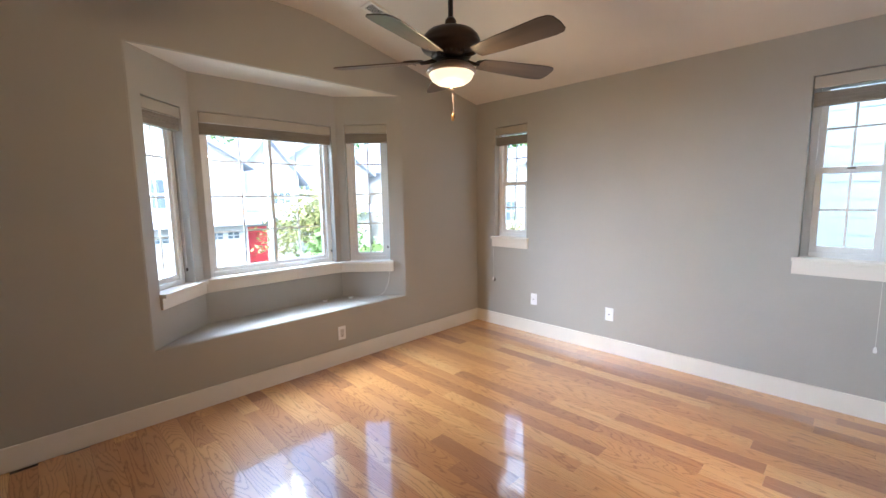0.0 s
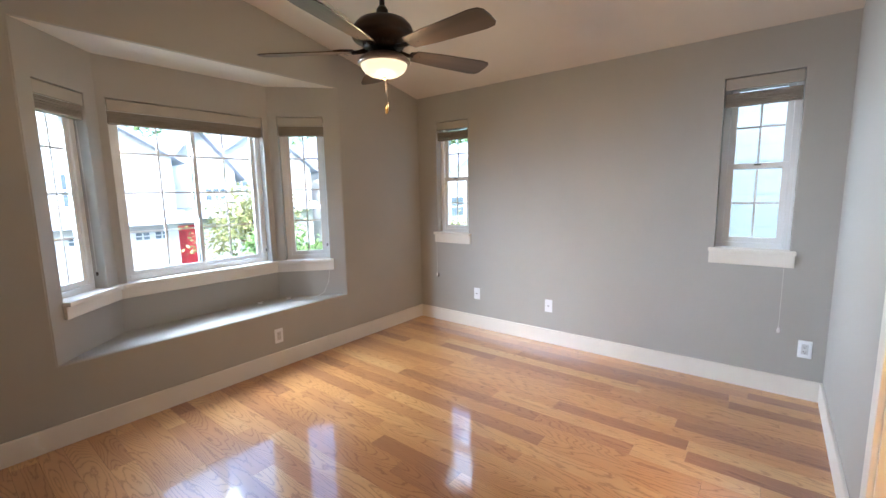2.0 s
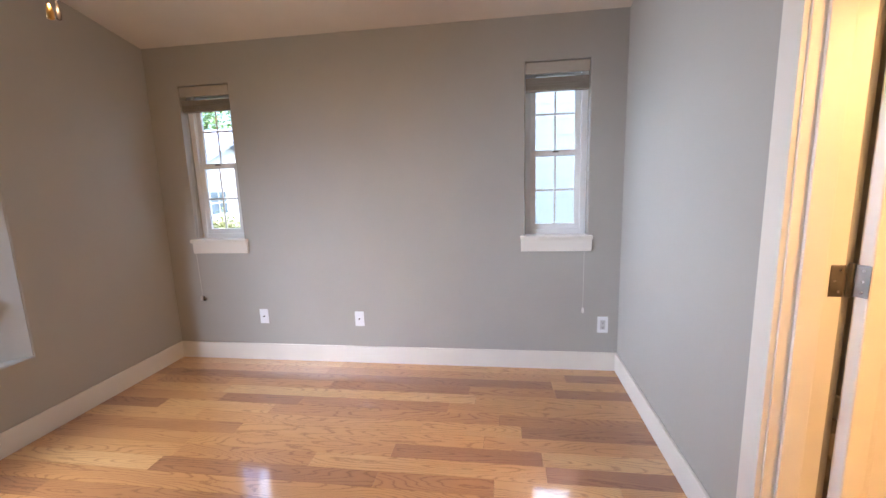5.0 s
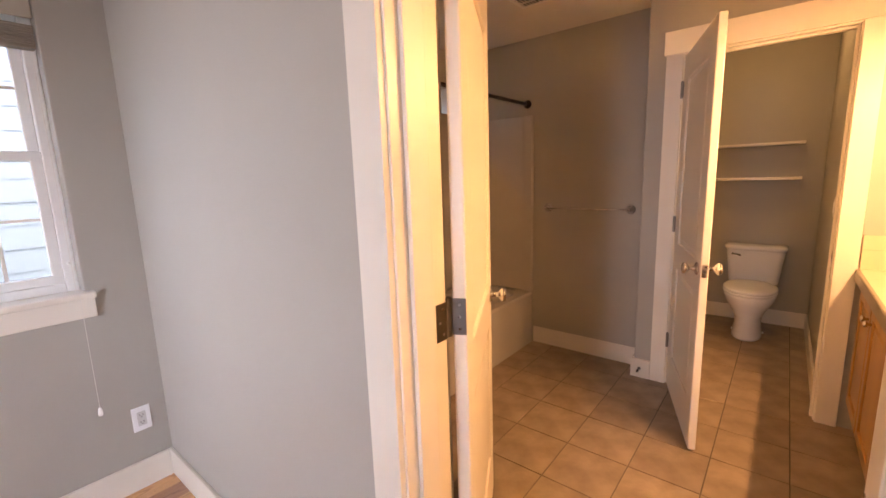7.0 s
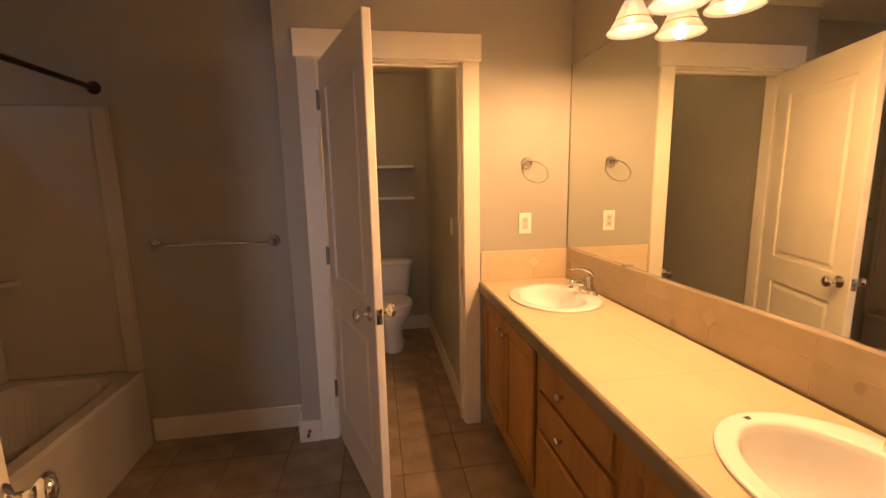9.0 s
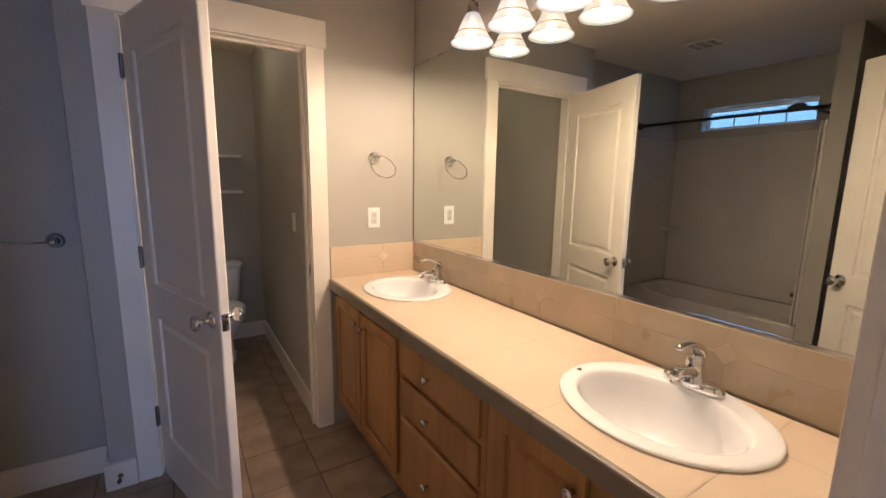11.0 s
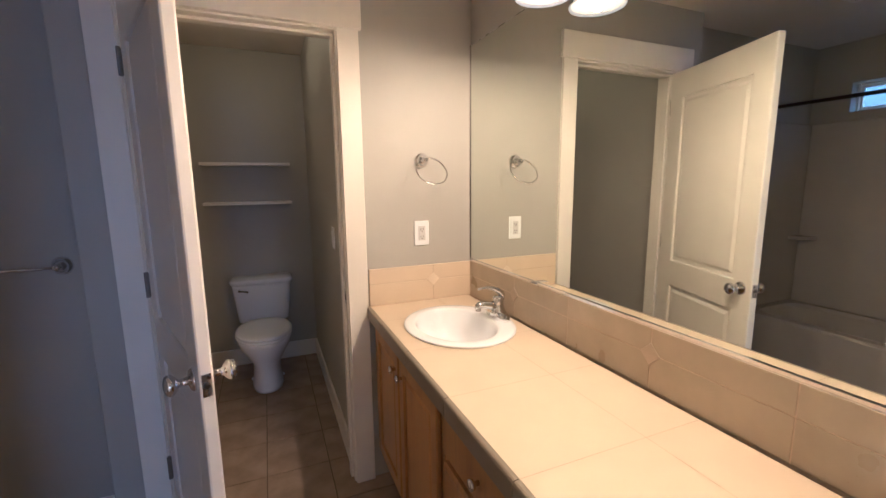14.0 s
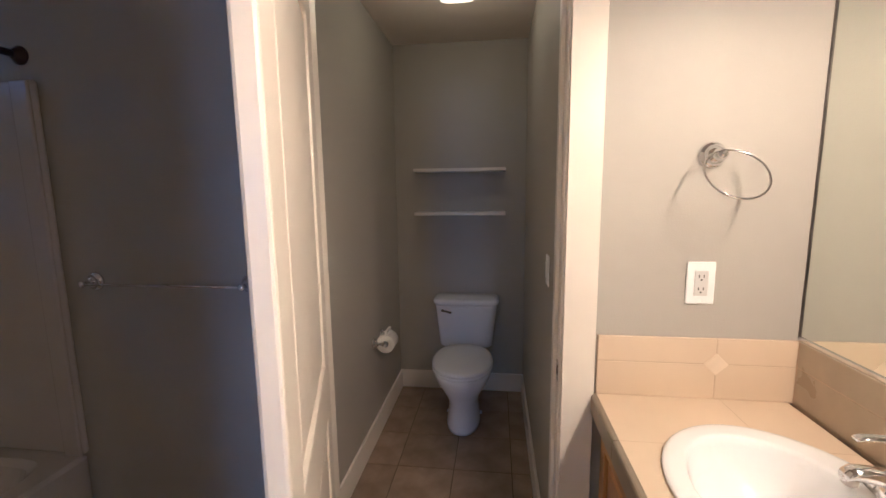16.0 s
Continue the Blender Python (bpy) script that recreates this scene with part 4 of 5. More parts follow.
part("slab", holed_slab(BACK + 0.012, 0.914, WC_Y + 0.002, BATH_N - 0.002, 0.814, CT - 0.0014, SINKS, 0.18, 0.226), BED, counter)
yc = [WC_Y + 0.002, -2.318, -1.983, -1.650, -1.316, -0.982, -0.646, BATH_N - 0.002]
xc = [BACK + 0.012, 0.585, 0.9105]
for y0, y1 in zip(yc, yc[1:]):
    for x0, x1 in zip(xc, xc[1:]):
        bm = holed_slab(xc[0], 0.9105, WC_Y + 0.002, BATH_N - 0.002, CT - 0.008, CT, SINKS, 0.18, 0.226)
        for co, no in (((0, y0 + 0.001, 0), (0, -1, 0)), ((0, y1 - 0.001, 0), (0, 1, 0)), ((x0 + (0.001 if x0 != xc[0] else 0), 0, 0), (-1, 0, 0)), ((x1 - (0.001 if x1 != xc[-1] else 0), 0, 0), (1, 0, 0))):
            bmesh.ops.bisect_plane(bm, geom=bm.verts[:] + bm.edges[:] + bm.faces[:], plane_co=co, plane_no=no, clear_outer=True)
        part("tile", bm, BEIGE, counter)
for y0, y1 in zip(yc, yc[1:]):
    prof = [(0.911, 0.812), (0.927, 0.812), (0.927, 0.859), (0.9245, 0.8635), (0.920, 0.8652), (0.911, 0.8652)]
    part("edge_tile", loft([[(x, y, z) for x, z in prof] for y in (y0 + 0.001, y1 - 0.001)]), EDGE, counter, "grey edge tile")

splash = thing("backsplash", None, "beige ceramic backsplash with small diamond insets, mirror wall in a shaded tone", "backsplash")
part("grout_bed", box(VAN_X + 0.0005, VAN_X + 0.0115, WC_Y + 0.001, BATH_N - 0.001, CT - 0.03, 1.036), BED, splash)
part("grout_bed", box(VAN_X + 0.0115, 0.912, WC_Y + 0.0005, WC_Y + 0.0115, CT - 0.002, 1.036), BED, splash)
ys = [WC_Y + 0.014, -2.14, -1.807, -1.472, -1.138, -0.805, -0.47, BATH_N - 0.002]
# same tile on both walls; the mirror wall's shade is in its darker colour
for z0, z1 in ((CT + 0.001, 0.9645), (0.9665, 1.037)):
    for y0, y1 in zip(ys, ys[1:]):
        part("tile", box(VAN_X + 0.004, VAN_X + 0.0125, y0 + 0.001, y1 - 0.001, z0, z1, 0.0015), SPLASH_SHADED, splash)
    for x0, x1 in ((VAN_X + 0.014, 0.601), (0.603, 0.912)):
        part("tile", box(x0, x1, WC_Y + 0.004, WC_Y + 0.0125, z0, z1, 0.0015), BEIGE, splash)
q = 0.022
for y in (-2.14, -1.472, -0.805):
    part("diamond_inset", box(-0.002, 0.0022, -q, q, -q, q, 0.0012), INSET_SHADED, splash).matrix_basis = pose(VAN_X + 0.0125, y, 0.9655, 45)
part("diamond_inset", box(-q, q, -0.002, 0.0022, -q, q, 0.0012), INSET_PALE, splash).matrix_basis = pose(0.602, WC_Y + 0.0125, 0.9655, 0, 45)


def basin(x, y):
    """An oval drop-in sink: a flat rim that widens into a faucet deck at the back, and a bowl set forward."""
    s = thing("sink", pose(x, y, CT), "white oval drop-in porcelain sink with a chrome drain", "sink", "vanity sinks")
    rings = ((0.0, 0.211, 0.248, 0.0004), (0.0, 0.2135, 0.2505, 0.0035), (0.0, 0.2125, 0.2495, 0.0070), (0.0, 0.208, 0.245, 0.0092), (0.003, 0.196, 0.236, 0.0100), (0.012, 0.163, 0.209, 0.0098), (0.014, 0.156, 0.203, 0.0085), (0.015, 0.151, 0.198, 0.0040), (0.016, 0.146, 0.193, -0.010), (0.017, 0.136, 0.183, -0.050), (0.012, 0.116, 0.155, -0.090), (0.006, 0.082, 0.110, -0.120), (0.001, 0.046, 0.058, -0.135), (0.0, 0.022, 0.022, -0.140))
    loops = [[(c + rx * math.cos(2 * math.pi * i / 64), ry * math.sin(2 * math.pi * i / 64), z) for i in range(64)] for c, rx, ry, z in rings]
    part("bowl", loft(loops, cap=False), PORCELAIN, s, smooth=True)
    part("shell", lathe([(0.86, 0.0), (0.82, -0.03), (0.72, -0.10), (0.5, -0.145), (0.08, -0.155)], 40, 0.192, 0.236, close=False), PORCELAIN, s, smooth=True)
    part("drain", lathe([(0.024, -0.1405), (0.024, -0.1375), (0.019, -0.1365), (0.017, -0.139), (0.004, -0.1385)], 24), CHROME, s, smooth=True)
    if y > -1.5:
        part("overflow_mark", prism([(-0.008, -0.006), (0.009, -0.003), (0.005, 0.009), (-0.006, 0.006)], 0, 0.0006), SLOT, s).matrix_basis = pose(0.02, -0.2245, 0.0100)


for sx, sy in SINKS:
    basin(sx, sy)


def faucet(x, y):
    """A single-lever centreset faucet; it looks along +x."""
    f = thing("faucet", pose(x, y, CT + 0.009), "chrome single-lever faucet on the sink rim", "faucet", "vanity faucets")
    base = []
    for z, k in ((0.0, 1.0), (0.012, 1.0), (0.02, 0.9), (0.026, 0.7)):
        loop = []
        for i in range(32):
            t = 2 * math.pi * i / 32
            c, s = math.cos(t), math.sin(t)
            loop.append((0.026 * k * math.copysign(abs(c) ** 0.8, c), 0.078 * (0.55 + 0.45 * k) * math.copysign(abs(s) ** 0.75, s), z))
        base.append(loop)
    part("base_plate", loft(base), CHROME, f, smooth=True)
    part("body", lathe([(0.040, 0.012), (0.033, 0.026), (0.026, 0.042), (0.0235, 0.058), (0.0235, 0.076), (0.021, 0.085), (0.012, 0.09)], 24), CHROME, f, smooth=True)
    spout = []
    for px, pz, w, h in ((0.005, 0.042, 0.020, 0.020), (0.035, 0.052, 0.0185, 0.016), (0.065, 0.059, 0.017, 0.0135), (0.09, 0.060, 0.016, 0.0135), (0.101, 0.055, 0.013, 0.011)):
        spout.append([(px - 0.25 * h * math.sin(2 * math.pi * i / 16), w * math.cos(2 * math.pi * i / 16), pz + h * math.sin(2 * math.pi * i / 16)) for i in range(16)])
    part("spout", loft(spout), CHROME, f, smooth=True)
    part("aerator", lathe([(0.0105, 0.036), (0.0125, 0.038), (0.0125, 0.052)], 16, m=pose(0.090, 0, 0)), NICKEL, f, smooth=True)
    lever = []
    for px, pz, w, h in ((-0.024, 0.078, 0.014, 0.010), (-0.018, 0.096, 0.021, 0.014), (0.000, 0.112, 0.020, 0.012), (0.026, 0.124, 0.014, 0.008), (0.055, 0.129, 0.011, 0.005), (0.082, 0.128, 0.011, 0.004), (0.090, 0.125, 0.009, 0.003)):
        lever.append([(px - 0.35 * h * math.sin(2 * math.pi * i / 16), w * math.cos(2 * math.pi * i / 16), pz + h * math.sin(2 * math.pi * i / 16)) for i in range(16)])
    part("lever", loft(lever), CHROME, f, smooth=True)
    part("index_button", lathe([(0.004, 0), (0.004, 0.001)], 10, m=pose(0.0242, 0, 0.068, 0, 90)), SLOT, f)


for sx, sy in SINKS:
    faucet(0.472, sy)

mir = thing("vanity_mirror", None, "large frameless wall mirror in a chrome channel", "mirror")
part("glass", box(VAN_X + 0.001, VAN_X + 0.006, WC_Y + 0.0045, -0.43, 1.044, 2.046), MIRROR, mir)
part("bottom_channel", box(VAN_X + 0.0005, VAN_X + 0.0105, WC_Y + 0.002, -0.43, 1.0375, 1.049, 0.002), CHROME, mir)
part("edge_strip", box(VAN_X + 0.0005, VAN_X + 0.009, WC_Y + 0.0006, WC_Y + 0.0042, 1.044, 2.047), STEEL, mir)
part("top_strip", box(VAN_X + 0.0005, VAN_X + 0.0075, WC_Y + 0.004, -0.43, 2.0455, 2.048), NICKEL, mir)


def vanity_light():
    v = thing("vanity_light", None, "nickel bar light with four lit bell shades", "wall lamp")
    up = 0.026
    part("backplate", box(VAN_X + 0.0005, VAN_X + 0.022, -1.60, -1.35, 2.145, 2.245, 0.006), NICKEL, v)
    part("bar", tube([(VAN_X + 0.055, -1.87, 2.165 + up), (VAN_X + 0.055, -1.08, 2.165 + up)], 0.009, 12), NICKEL, v, smooth=True)
    for y in (-1.52, -1.43):
        part("bracket", tube([(VAN_X + 0.015, y, 2.165 + up), (VAN_X + 0.055, y, 2.165 + up)], 0.008, 10), NICKEL, v)
    for y in LAMP_Y:
        at = pose(VAN_X + 0.109, y, up)
        arm = part("arm", tube([(VAN_X + 0.055, y, 2.165 + up), (VAN_X + 0.085, y, 2.168 + up), (VAN_X + 0.104, y, 2.155 + up), (VAN_X + 0.109, y, 2.115 + up)], 0.007, 10), NICKEL, v, smooth=True)
        part("socket_cup", lathe([(0.011, 2.112), (0.023, 2.105), (0.025, 2.085), (0.026, 2.062), (0.022, 2.058)], 24, m=at), NICKEL, arm, smooth=True)
        s = part("shade", lathe([(0.024, 2.068), (0.031, 2.060), (0.041, 2.041), (0.053, 2.014), (0.067, 1.984), (0.080, 1.962), (0.089, 1.954), (0.0885, 1.950), (0.078, 1.960), (0.065, 1.982), (0.051, 2.012), (0.039, 2.038), (0.029, 2.057), (0.022, 2.064)], 40, m=at, close=False), SHADE, v, "lit frosted glass bell shade", True)
        part("rim_band", lathe([(0.0640, 1.9920), (0.0655, 1.9912), (0.0665, 1.9890), (0.0650, 1.9882)], 40, m=at, close=False), BRASS, s, smooth=True)
        part("bulb", lathe([(0.006, 1.988), (0.017, 1.993), (0.023, 2.006), (0.021, 2.022), (0.013, 2.040), (0.011, 2.055)], 20, m=at), BULB, s, smooth=True)


vanity_light()


def rosette(parent, m):
    part("rosette", lathe([(0.034, 0), (0.0345, 0.004), (0.030, 0.010), (0.021, 0.014), (0.0225, 0.019), (0.015, 0.025), (0.0085, 0.032), (0.0085, 0.048), (0.012, 0.052), (0.0125, 0.058), (0.009, 0.063), (0.002, 0.065)], 28, m=m), CHROME, parent, smooth=True)


ringt = thing("towel_ring", pose(0.648, WC_Y, 1.524), "polished chrome towel ring on the grey wall", "towel ring")
rosette(ringt, pose(0, 0, 0, -90))
part("ring", ring_bar(0.0715, 0.0030, 56, 10), CHROME, ringt, smooth=True).matrix_basis = pose(-0.012, 0.100, -0.050, 36, 0, 2)

bar = thing("towel_bar", None, "chrome towel bar on the grey wall", "towel bar")
for x in (2.051, 2.664):
    rosette(bar, pose(x, BAR_Y, 1.125, -90))
part("bar", tube([(2.047, BAR_Y + 0.055, 1.125), (2.668, BAR_Y + 0.055, 1.125)], 0.0055, 12), CHROME, bar, smooth=True)

# plinth beside the toilet room casing, with its door stop
plinth = thing("trim_plinth", None, "cream painted plinth block by the toilet room door", "plinth", kind="structure")
part("block", box(1.842, NIB_X + 0.016, WC_Y + 0.0005, WC_Y + 0.024, 0.0, 0.126, 0.003), TRIM, plinth)
stop = thing("door_stop", pose(1.905, WC_Y + 0.024, 0.065), "small dark metal door stop on the plinth", "door stop")
part("stem", lathe([(0.011, 0), (0.010, 0.004), (0.005, 0.008), (0.005, 0.04)], 14, m=pose(0, 0, 0, -90)), STEEL, stop, smooth=True)
part("bumper", lathe([(0.008, 0.038), (0.009, 0.045), (0.007, 0.054), (0.002, 0.056)], 14, m=pose(0, 0, 0, -90)), SLOT, stop, smooth=True)
strike = thing("strike_plate", pose(1.0155, WC_Y - 0.022, 0.915), "dull nickel strike plate set in the door jamb", "strike plate")
part("plate", box(0, 0.0015, -0.014, 0.014, -0.03, 0.03), NICKEL, strike)
part("hole", box(0.001, 0.0021, -0.006, 0.006, -0.012, 0.012), SLOT, strike)
strike = thing("strike_plate", pose(1.1105, BATH_N + 0.022, 0.915), "dull nickel strike plate set in the door jamb", "strike plate")
part("plate", box(0, 0.0015, -0.014, 0.014, -0.03, 0.03), NICKEL, strike)
part("hole", box(0.001, 0.0021, -0.006, 0.006, -0.012, 0.012), SLOT, strike)


# ---- tub and shower ----
def oval(cx, cy, a, b, z, p=0.45, n=48):
    out = []
    for i in range(n):
        t = 2 * math.pi * (i + 0.5) / n
        c, s = math.cos(t), math.sin(t)
        out.append((cx + a * math.copysign(abs(c) ** p, c), cy + b * math.copysign(abs(s) ** p, s), z))
    return out


tub = thing("bathtub", None, "white fibreglass bathtub with a plain apron", "bathtub")
tcx, tcy, ta, tb = (TUB_X + E_X) / 2, (BAR_Y + WING_Y) / 2, (E_X - TUB_X) / 2 - 0.002, (WING_Y - BAR_Y) / 2 - 0.002
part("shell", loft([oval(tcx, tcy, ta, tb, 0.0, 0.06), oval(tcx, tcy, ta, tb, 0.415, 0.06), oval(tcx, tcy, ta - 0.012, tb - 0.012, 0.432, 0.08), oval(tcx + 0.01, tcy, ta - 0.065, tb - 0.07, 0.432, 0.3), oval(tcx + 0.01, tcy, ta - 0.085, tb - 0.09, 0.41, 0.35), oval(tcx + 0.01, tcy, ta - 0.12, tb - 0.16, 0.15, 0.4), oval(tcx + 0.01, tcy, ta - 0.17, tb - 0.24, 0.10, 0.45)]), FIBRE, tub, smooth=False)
part("drain", lathe([(0.03, 0.101), (0.028, 0.104), (0.02, 0.103)], 20, m=pose(tcx, WING_Y - 0.36, 0)), CHROME, tub, smooth=True)
sur = thing("tub_surround", None, "white fibreglass tub surround panels on three walls", "tub surround")
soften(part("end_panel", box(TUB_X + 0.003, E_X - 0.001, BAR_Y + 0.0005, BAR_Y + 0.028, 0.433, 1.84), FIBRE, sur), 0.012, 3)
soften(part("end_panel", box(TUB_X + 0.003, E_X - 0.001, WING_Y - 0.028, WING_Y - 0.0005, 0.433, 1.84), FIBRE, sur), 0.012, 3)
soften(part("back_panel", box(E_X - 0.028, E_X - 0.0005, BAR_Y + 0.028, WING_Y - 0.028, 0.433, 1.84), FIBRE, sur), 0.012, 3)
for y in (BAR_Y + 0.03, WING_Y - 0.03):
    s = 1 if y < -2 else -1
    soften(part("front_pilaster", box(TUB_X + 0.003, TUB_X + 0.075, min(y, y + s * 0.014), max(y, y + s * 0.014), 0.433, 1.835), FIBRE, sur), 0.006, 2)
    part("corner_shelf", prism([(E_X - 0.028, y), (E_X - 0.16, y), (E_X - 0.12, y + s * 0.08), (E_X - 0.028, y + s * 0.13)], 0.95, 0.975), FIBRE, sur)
rod = thing("shower_rod", None, "dark bronze shower curtain rod between the walls", "curtain rod")
part("rod", tube([(2.845, BAR_Y + 0.002, 1.925), (2.845, WING_Y - 0.002, 1.925)], 0.0125, 14), BRONZE, rod, smooth=True)
for y, r in ((BAR_Y, -90), (WING_Y, 90)):
    part("flange", lathe([(0.032, 0.0005), (0.032, 0.008), (0.018, 0.022), (0.014, 0.03)], 20, m=pose(2.845, y, 1.925, r)), BRONZE, rod, smooth=True)
sh = thing("shower_sprayer", None, "dark metal shower head on a bent arm", "shower head")
part("arm", tube([(3.1, WING_Y - 0.001, 1.885), (3.1, WING_Y - 0.07, 1.905), (3.1, WING_Y - 0.15, 1.942), (3.1, WING_Y - 0.22, 1.972), (3.1, WING_Y - 0.255, 1.985)], [0.0095, 0.0095, 0.0095, 0.011, 0.013], 12), STEEL, sh, smooth=True)
part("escutcheon", lathe([(0.03, 0.0005), (0.026, 0.008), (0.012, 0.012)], 20, m=pose(3.1, WING_Y, 1.885, 90)), STEEL, sh, smooth=True)
part("head", lathe([(0.014, 0.022), (0.03, 0.018), (0.052, 0.008), (0.058, -0.002), (0.056, -0.010), (0.045, -0.013), (0.004, -0.012)], 28, m=pose(3.1, WING_Y - 0.285, 1.982, 12)), STEEL, sh, smooth=True)
sp = thing("tub_spout", None, "chrome tub spout on the end panel", "spout")
part("body", tube([(3.1, WING_Y - 0.028, 0.60), (3.1, WING_Y - 0.11, 0.60), (3.1, WING_Y - 0.15, 0.585)], [0.026, 0.025, 0.02], 16), CHROME, sp, smooth=True)


# ---- toilet room ----
def toilet(x, y):
    """y is the wall behind; the bowl looks along +y."""
    t = thing("toilet", pose(x, y, 0), "white two-piece porcelain toilet with its lid down", "toilet")

    def egg(w, y0, y1, z, n=40, p=0.85):
        out = []
        for i in range(n):
            a = 2 * math.pi * i / n
            c, s = math.cos(a), math.sin(a)
            out.append((w * math.copysign(abs(c) ** (p if s > 0 else 0.7), c), (y0 + y1) / 2 + (y1 - y0) / 2 * s, z))
        return out

    part("bowl", loft([egg(0.105, 0.20, 0.60, 0.0), egg(0.103, 0.20, 0.60, 0.02), egg(0.092, 0.20, 0.575, 0.10), egg(0.093, 0.19, 0.58, 0.17), egg(0.125, 0.17, 0.63, 0.24), egg(0.162, 0.15, 0.685, 0.31), egg(0.178, 0.14, 0.71, 0.36), egg(0.18, 0.14, 0.715, 0.388), egg(0.165, 0.16, 0.70, 0.392)]), PORCELAIN, t, smooth=True)
    part("seat", loft([egg(0.178, 0.235, 0.715, 0.393), egg(0.184, 0.23, 0.722, 0.398), egg(0.184, 0.23, 0.722, 0.408), egg(0.176, 0.235, 0.712, 0.412)]), PORCELAIN, t, smooth=True)
    part("lid", loft([egg(0.176, 0.235, 0.712, 0.4125), egg(0.183, 0.23, 0.72, 0.417), egg(0.182, 0.23, 0.719, 0.427), egg(0.165, 0.245, 0.70, 0.434), egg(0.10, 0.30, 0.63, 0.437)]), PORCELAIN, t, smooth=True)

    def rect(w, y0, y1, z, r=0.045, bow=0.0):
        out = []
        for cx, cy, a0 in ((w - r, y1 - r, 0), (-w + r, y1 - r, 90), (-w + r, y0 + r, 180), (w - r, y0 + r, 270)):
            for k in range(6):
                a = radians(a0 + 18 * k)
                px = cx + r * math.cos(a)
                out.append((px, cy + r * math.sin(a) + (bow * (1 - (px / w) ** 2) if cy > (y0 + y1) / 2 else 0), z))
        return out

    part("tank", loft([rect(0.165, 0.02, 0.175, 0.385, 0.04, 0.015), rect(0.178, 0.015, 0.185, 0.40, 0.04, 0.02), rect(0.205, 0.012, 0.198, 0.66, 0.04, 0.022), rect(0.207, 0.012, 0.2, 0.685, 0.04, 0.022)]), PORCELAIN, t, smooth=True)
    part("tank_lid", loft([rect(0.212, 0.008, 0.206, 0.686, 0.045, 0.022), rect(0.219, 0.004, 0.212, 0.692, 0.045, 0.024), rect(0.219, 0.004, 0.212, 0.713, 0.045, 0.024), rect(0.205, 0.015, 0.2, 0.722, 0.045, 0.022)]), PORCELAIN, t, smooth=True)
    lever = part("flush_lever", lathe([(0.012, 0), (0.012, 0.006), (0.007, 0.012)], 14, m=pose(0.155, 0.196, 0.645, -90)), STEEL, t, smooth=True)
    part("lever_arm", tube([(0.155, 0.212, 0.645), (0.125, 0.216, 0.642), (0.095, 0.216, 0.634)], [0.006, 0.006, 0.0075], 8), STEEL, lever, smooth=True)
    for x in (-0.105, 0.105):
        part("bolt_cap", lathe([(0.013, 0.0), (0.012, 0.012), (0.006, 0.018)], 14, m=pose(x * 0.98, 0.33, 0.0)), PORCELAIN, t, smooth=True)


toilet(1.394, BACK_Y)


def wall_shelf(z):
    s = thing("wall_shelf", pose(0, 0, z), "white painted board shelf over the toilet", "shelf", "toilet room shelves")
    part("board", box(1.137, 1.735, BACK_Y + 0.001, -4.10, -0.01, 0.01, 0.002), TRIM, s)


wall_shelf(1.572)
wall_shelf(1.287)

tp = thing("paper_holder", pose(WC_E, -3.68, 0.575), "chrome paper holder with a white paper roll", "paper holder")
rosette(tp, pose(0, 0.08, 0, 0, -90))
part("spindle", tube([(-0.06, 0.088, 0), (-0.06, -0.08, 0)], 0.006, 10), CHROME, tp, smooth=True)
rosette(tp, pose(0, -0.075, 0, 0, -90))
part("roll", lathe([(0.02, -0.052), (0.052, -0.052), (0.054, -0.049), (0.054, 0.049), (0.052, 0.052), (0.02, 0.052), (0.02, -0.052)], 36, m=pose(-0.06, 0, -0.012, 90), close=False), PAPER, tp, "white paper roll", True)
part("loose_sheet", prism([(-0.070, 0.042), (-0.073, 0.06), (-0.060, 0.064), (-0.058, 0.041)], -0.05, 0.05), PAPER, tp).matrix_basis = pose(0, 0, 0, 90)

dome = thing("ceiling_light", pose(1.388, -3.48, BATH_Z), "lit frosted glass ceiling light in the toilet room", "ceiling light")
part("pan", box(-0.102, 0.102, -0.102, 0.102, -0.016, -0.0005, 0.006), PLATE, dome)
part("diffuser", loft([oval(0, 0, 0.097, 0.097, -0.016, 0.4), oval(0, 0, 0.095, 0.095, -0.035, 0.4), oval(0, 0, 0.083, 0.083, -0.052, 0.45), oval(0, 0, 0.06, 0.06, -0.058, 0.5)]), DOME, dome, smooth=True)


# ---- outdoors ----
GROUND = -2.0
tagged(part("ground", box(-400, 400, -400, 400, GROUND - 0.5, GROUND), GRASS), "green lawn ground round the houses", "ground", kind="structure")
tagged(part("road", box(-60, 60, 10.5, 15.5, GROUND, GROUND + 0.02), ASPHALT), "grey asphalt street between the houses", "road", kind="structure")
tagged(part("pavement", box(-60, 60, 15.5, 17.0, GROUND, GROUND + 0.12), CONCRETE), "pale concrete pavement along the street", "pavement", kind="structure")
tagged(part("driveway", box(3.0, 7.0, 17.0, 20.0, GROUND, GROUND + 0.05), CONCRETE), "pale concrete driveway before the garage", "driveway", kind="structure")


def gable(x0, x1, y0, y1, eave, ridge, over=0.4):
    """A roof whose gable faces the street."""
    mid, rise = (x0 + x1) / 2, (ridge - eave) / ((x1 - x0) / 2)
    a, b = x0 - over, x1 + over
    lo = eave - over * rise
    sec = [(a, lo), (mid, ridge), (b, lo), (b, lo + 0.16), (mid, ridge + 0.18), (a, lo + 0.16)]
    return loft([[(x, y, z) for x, z in sec] for y in (y0 - over, y1)])


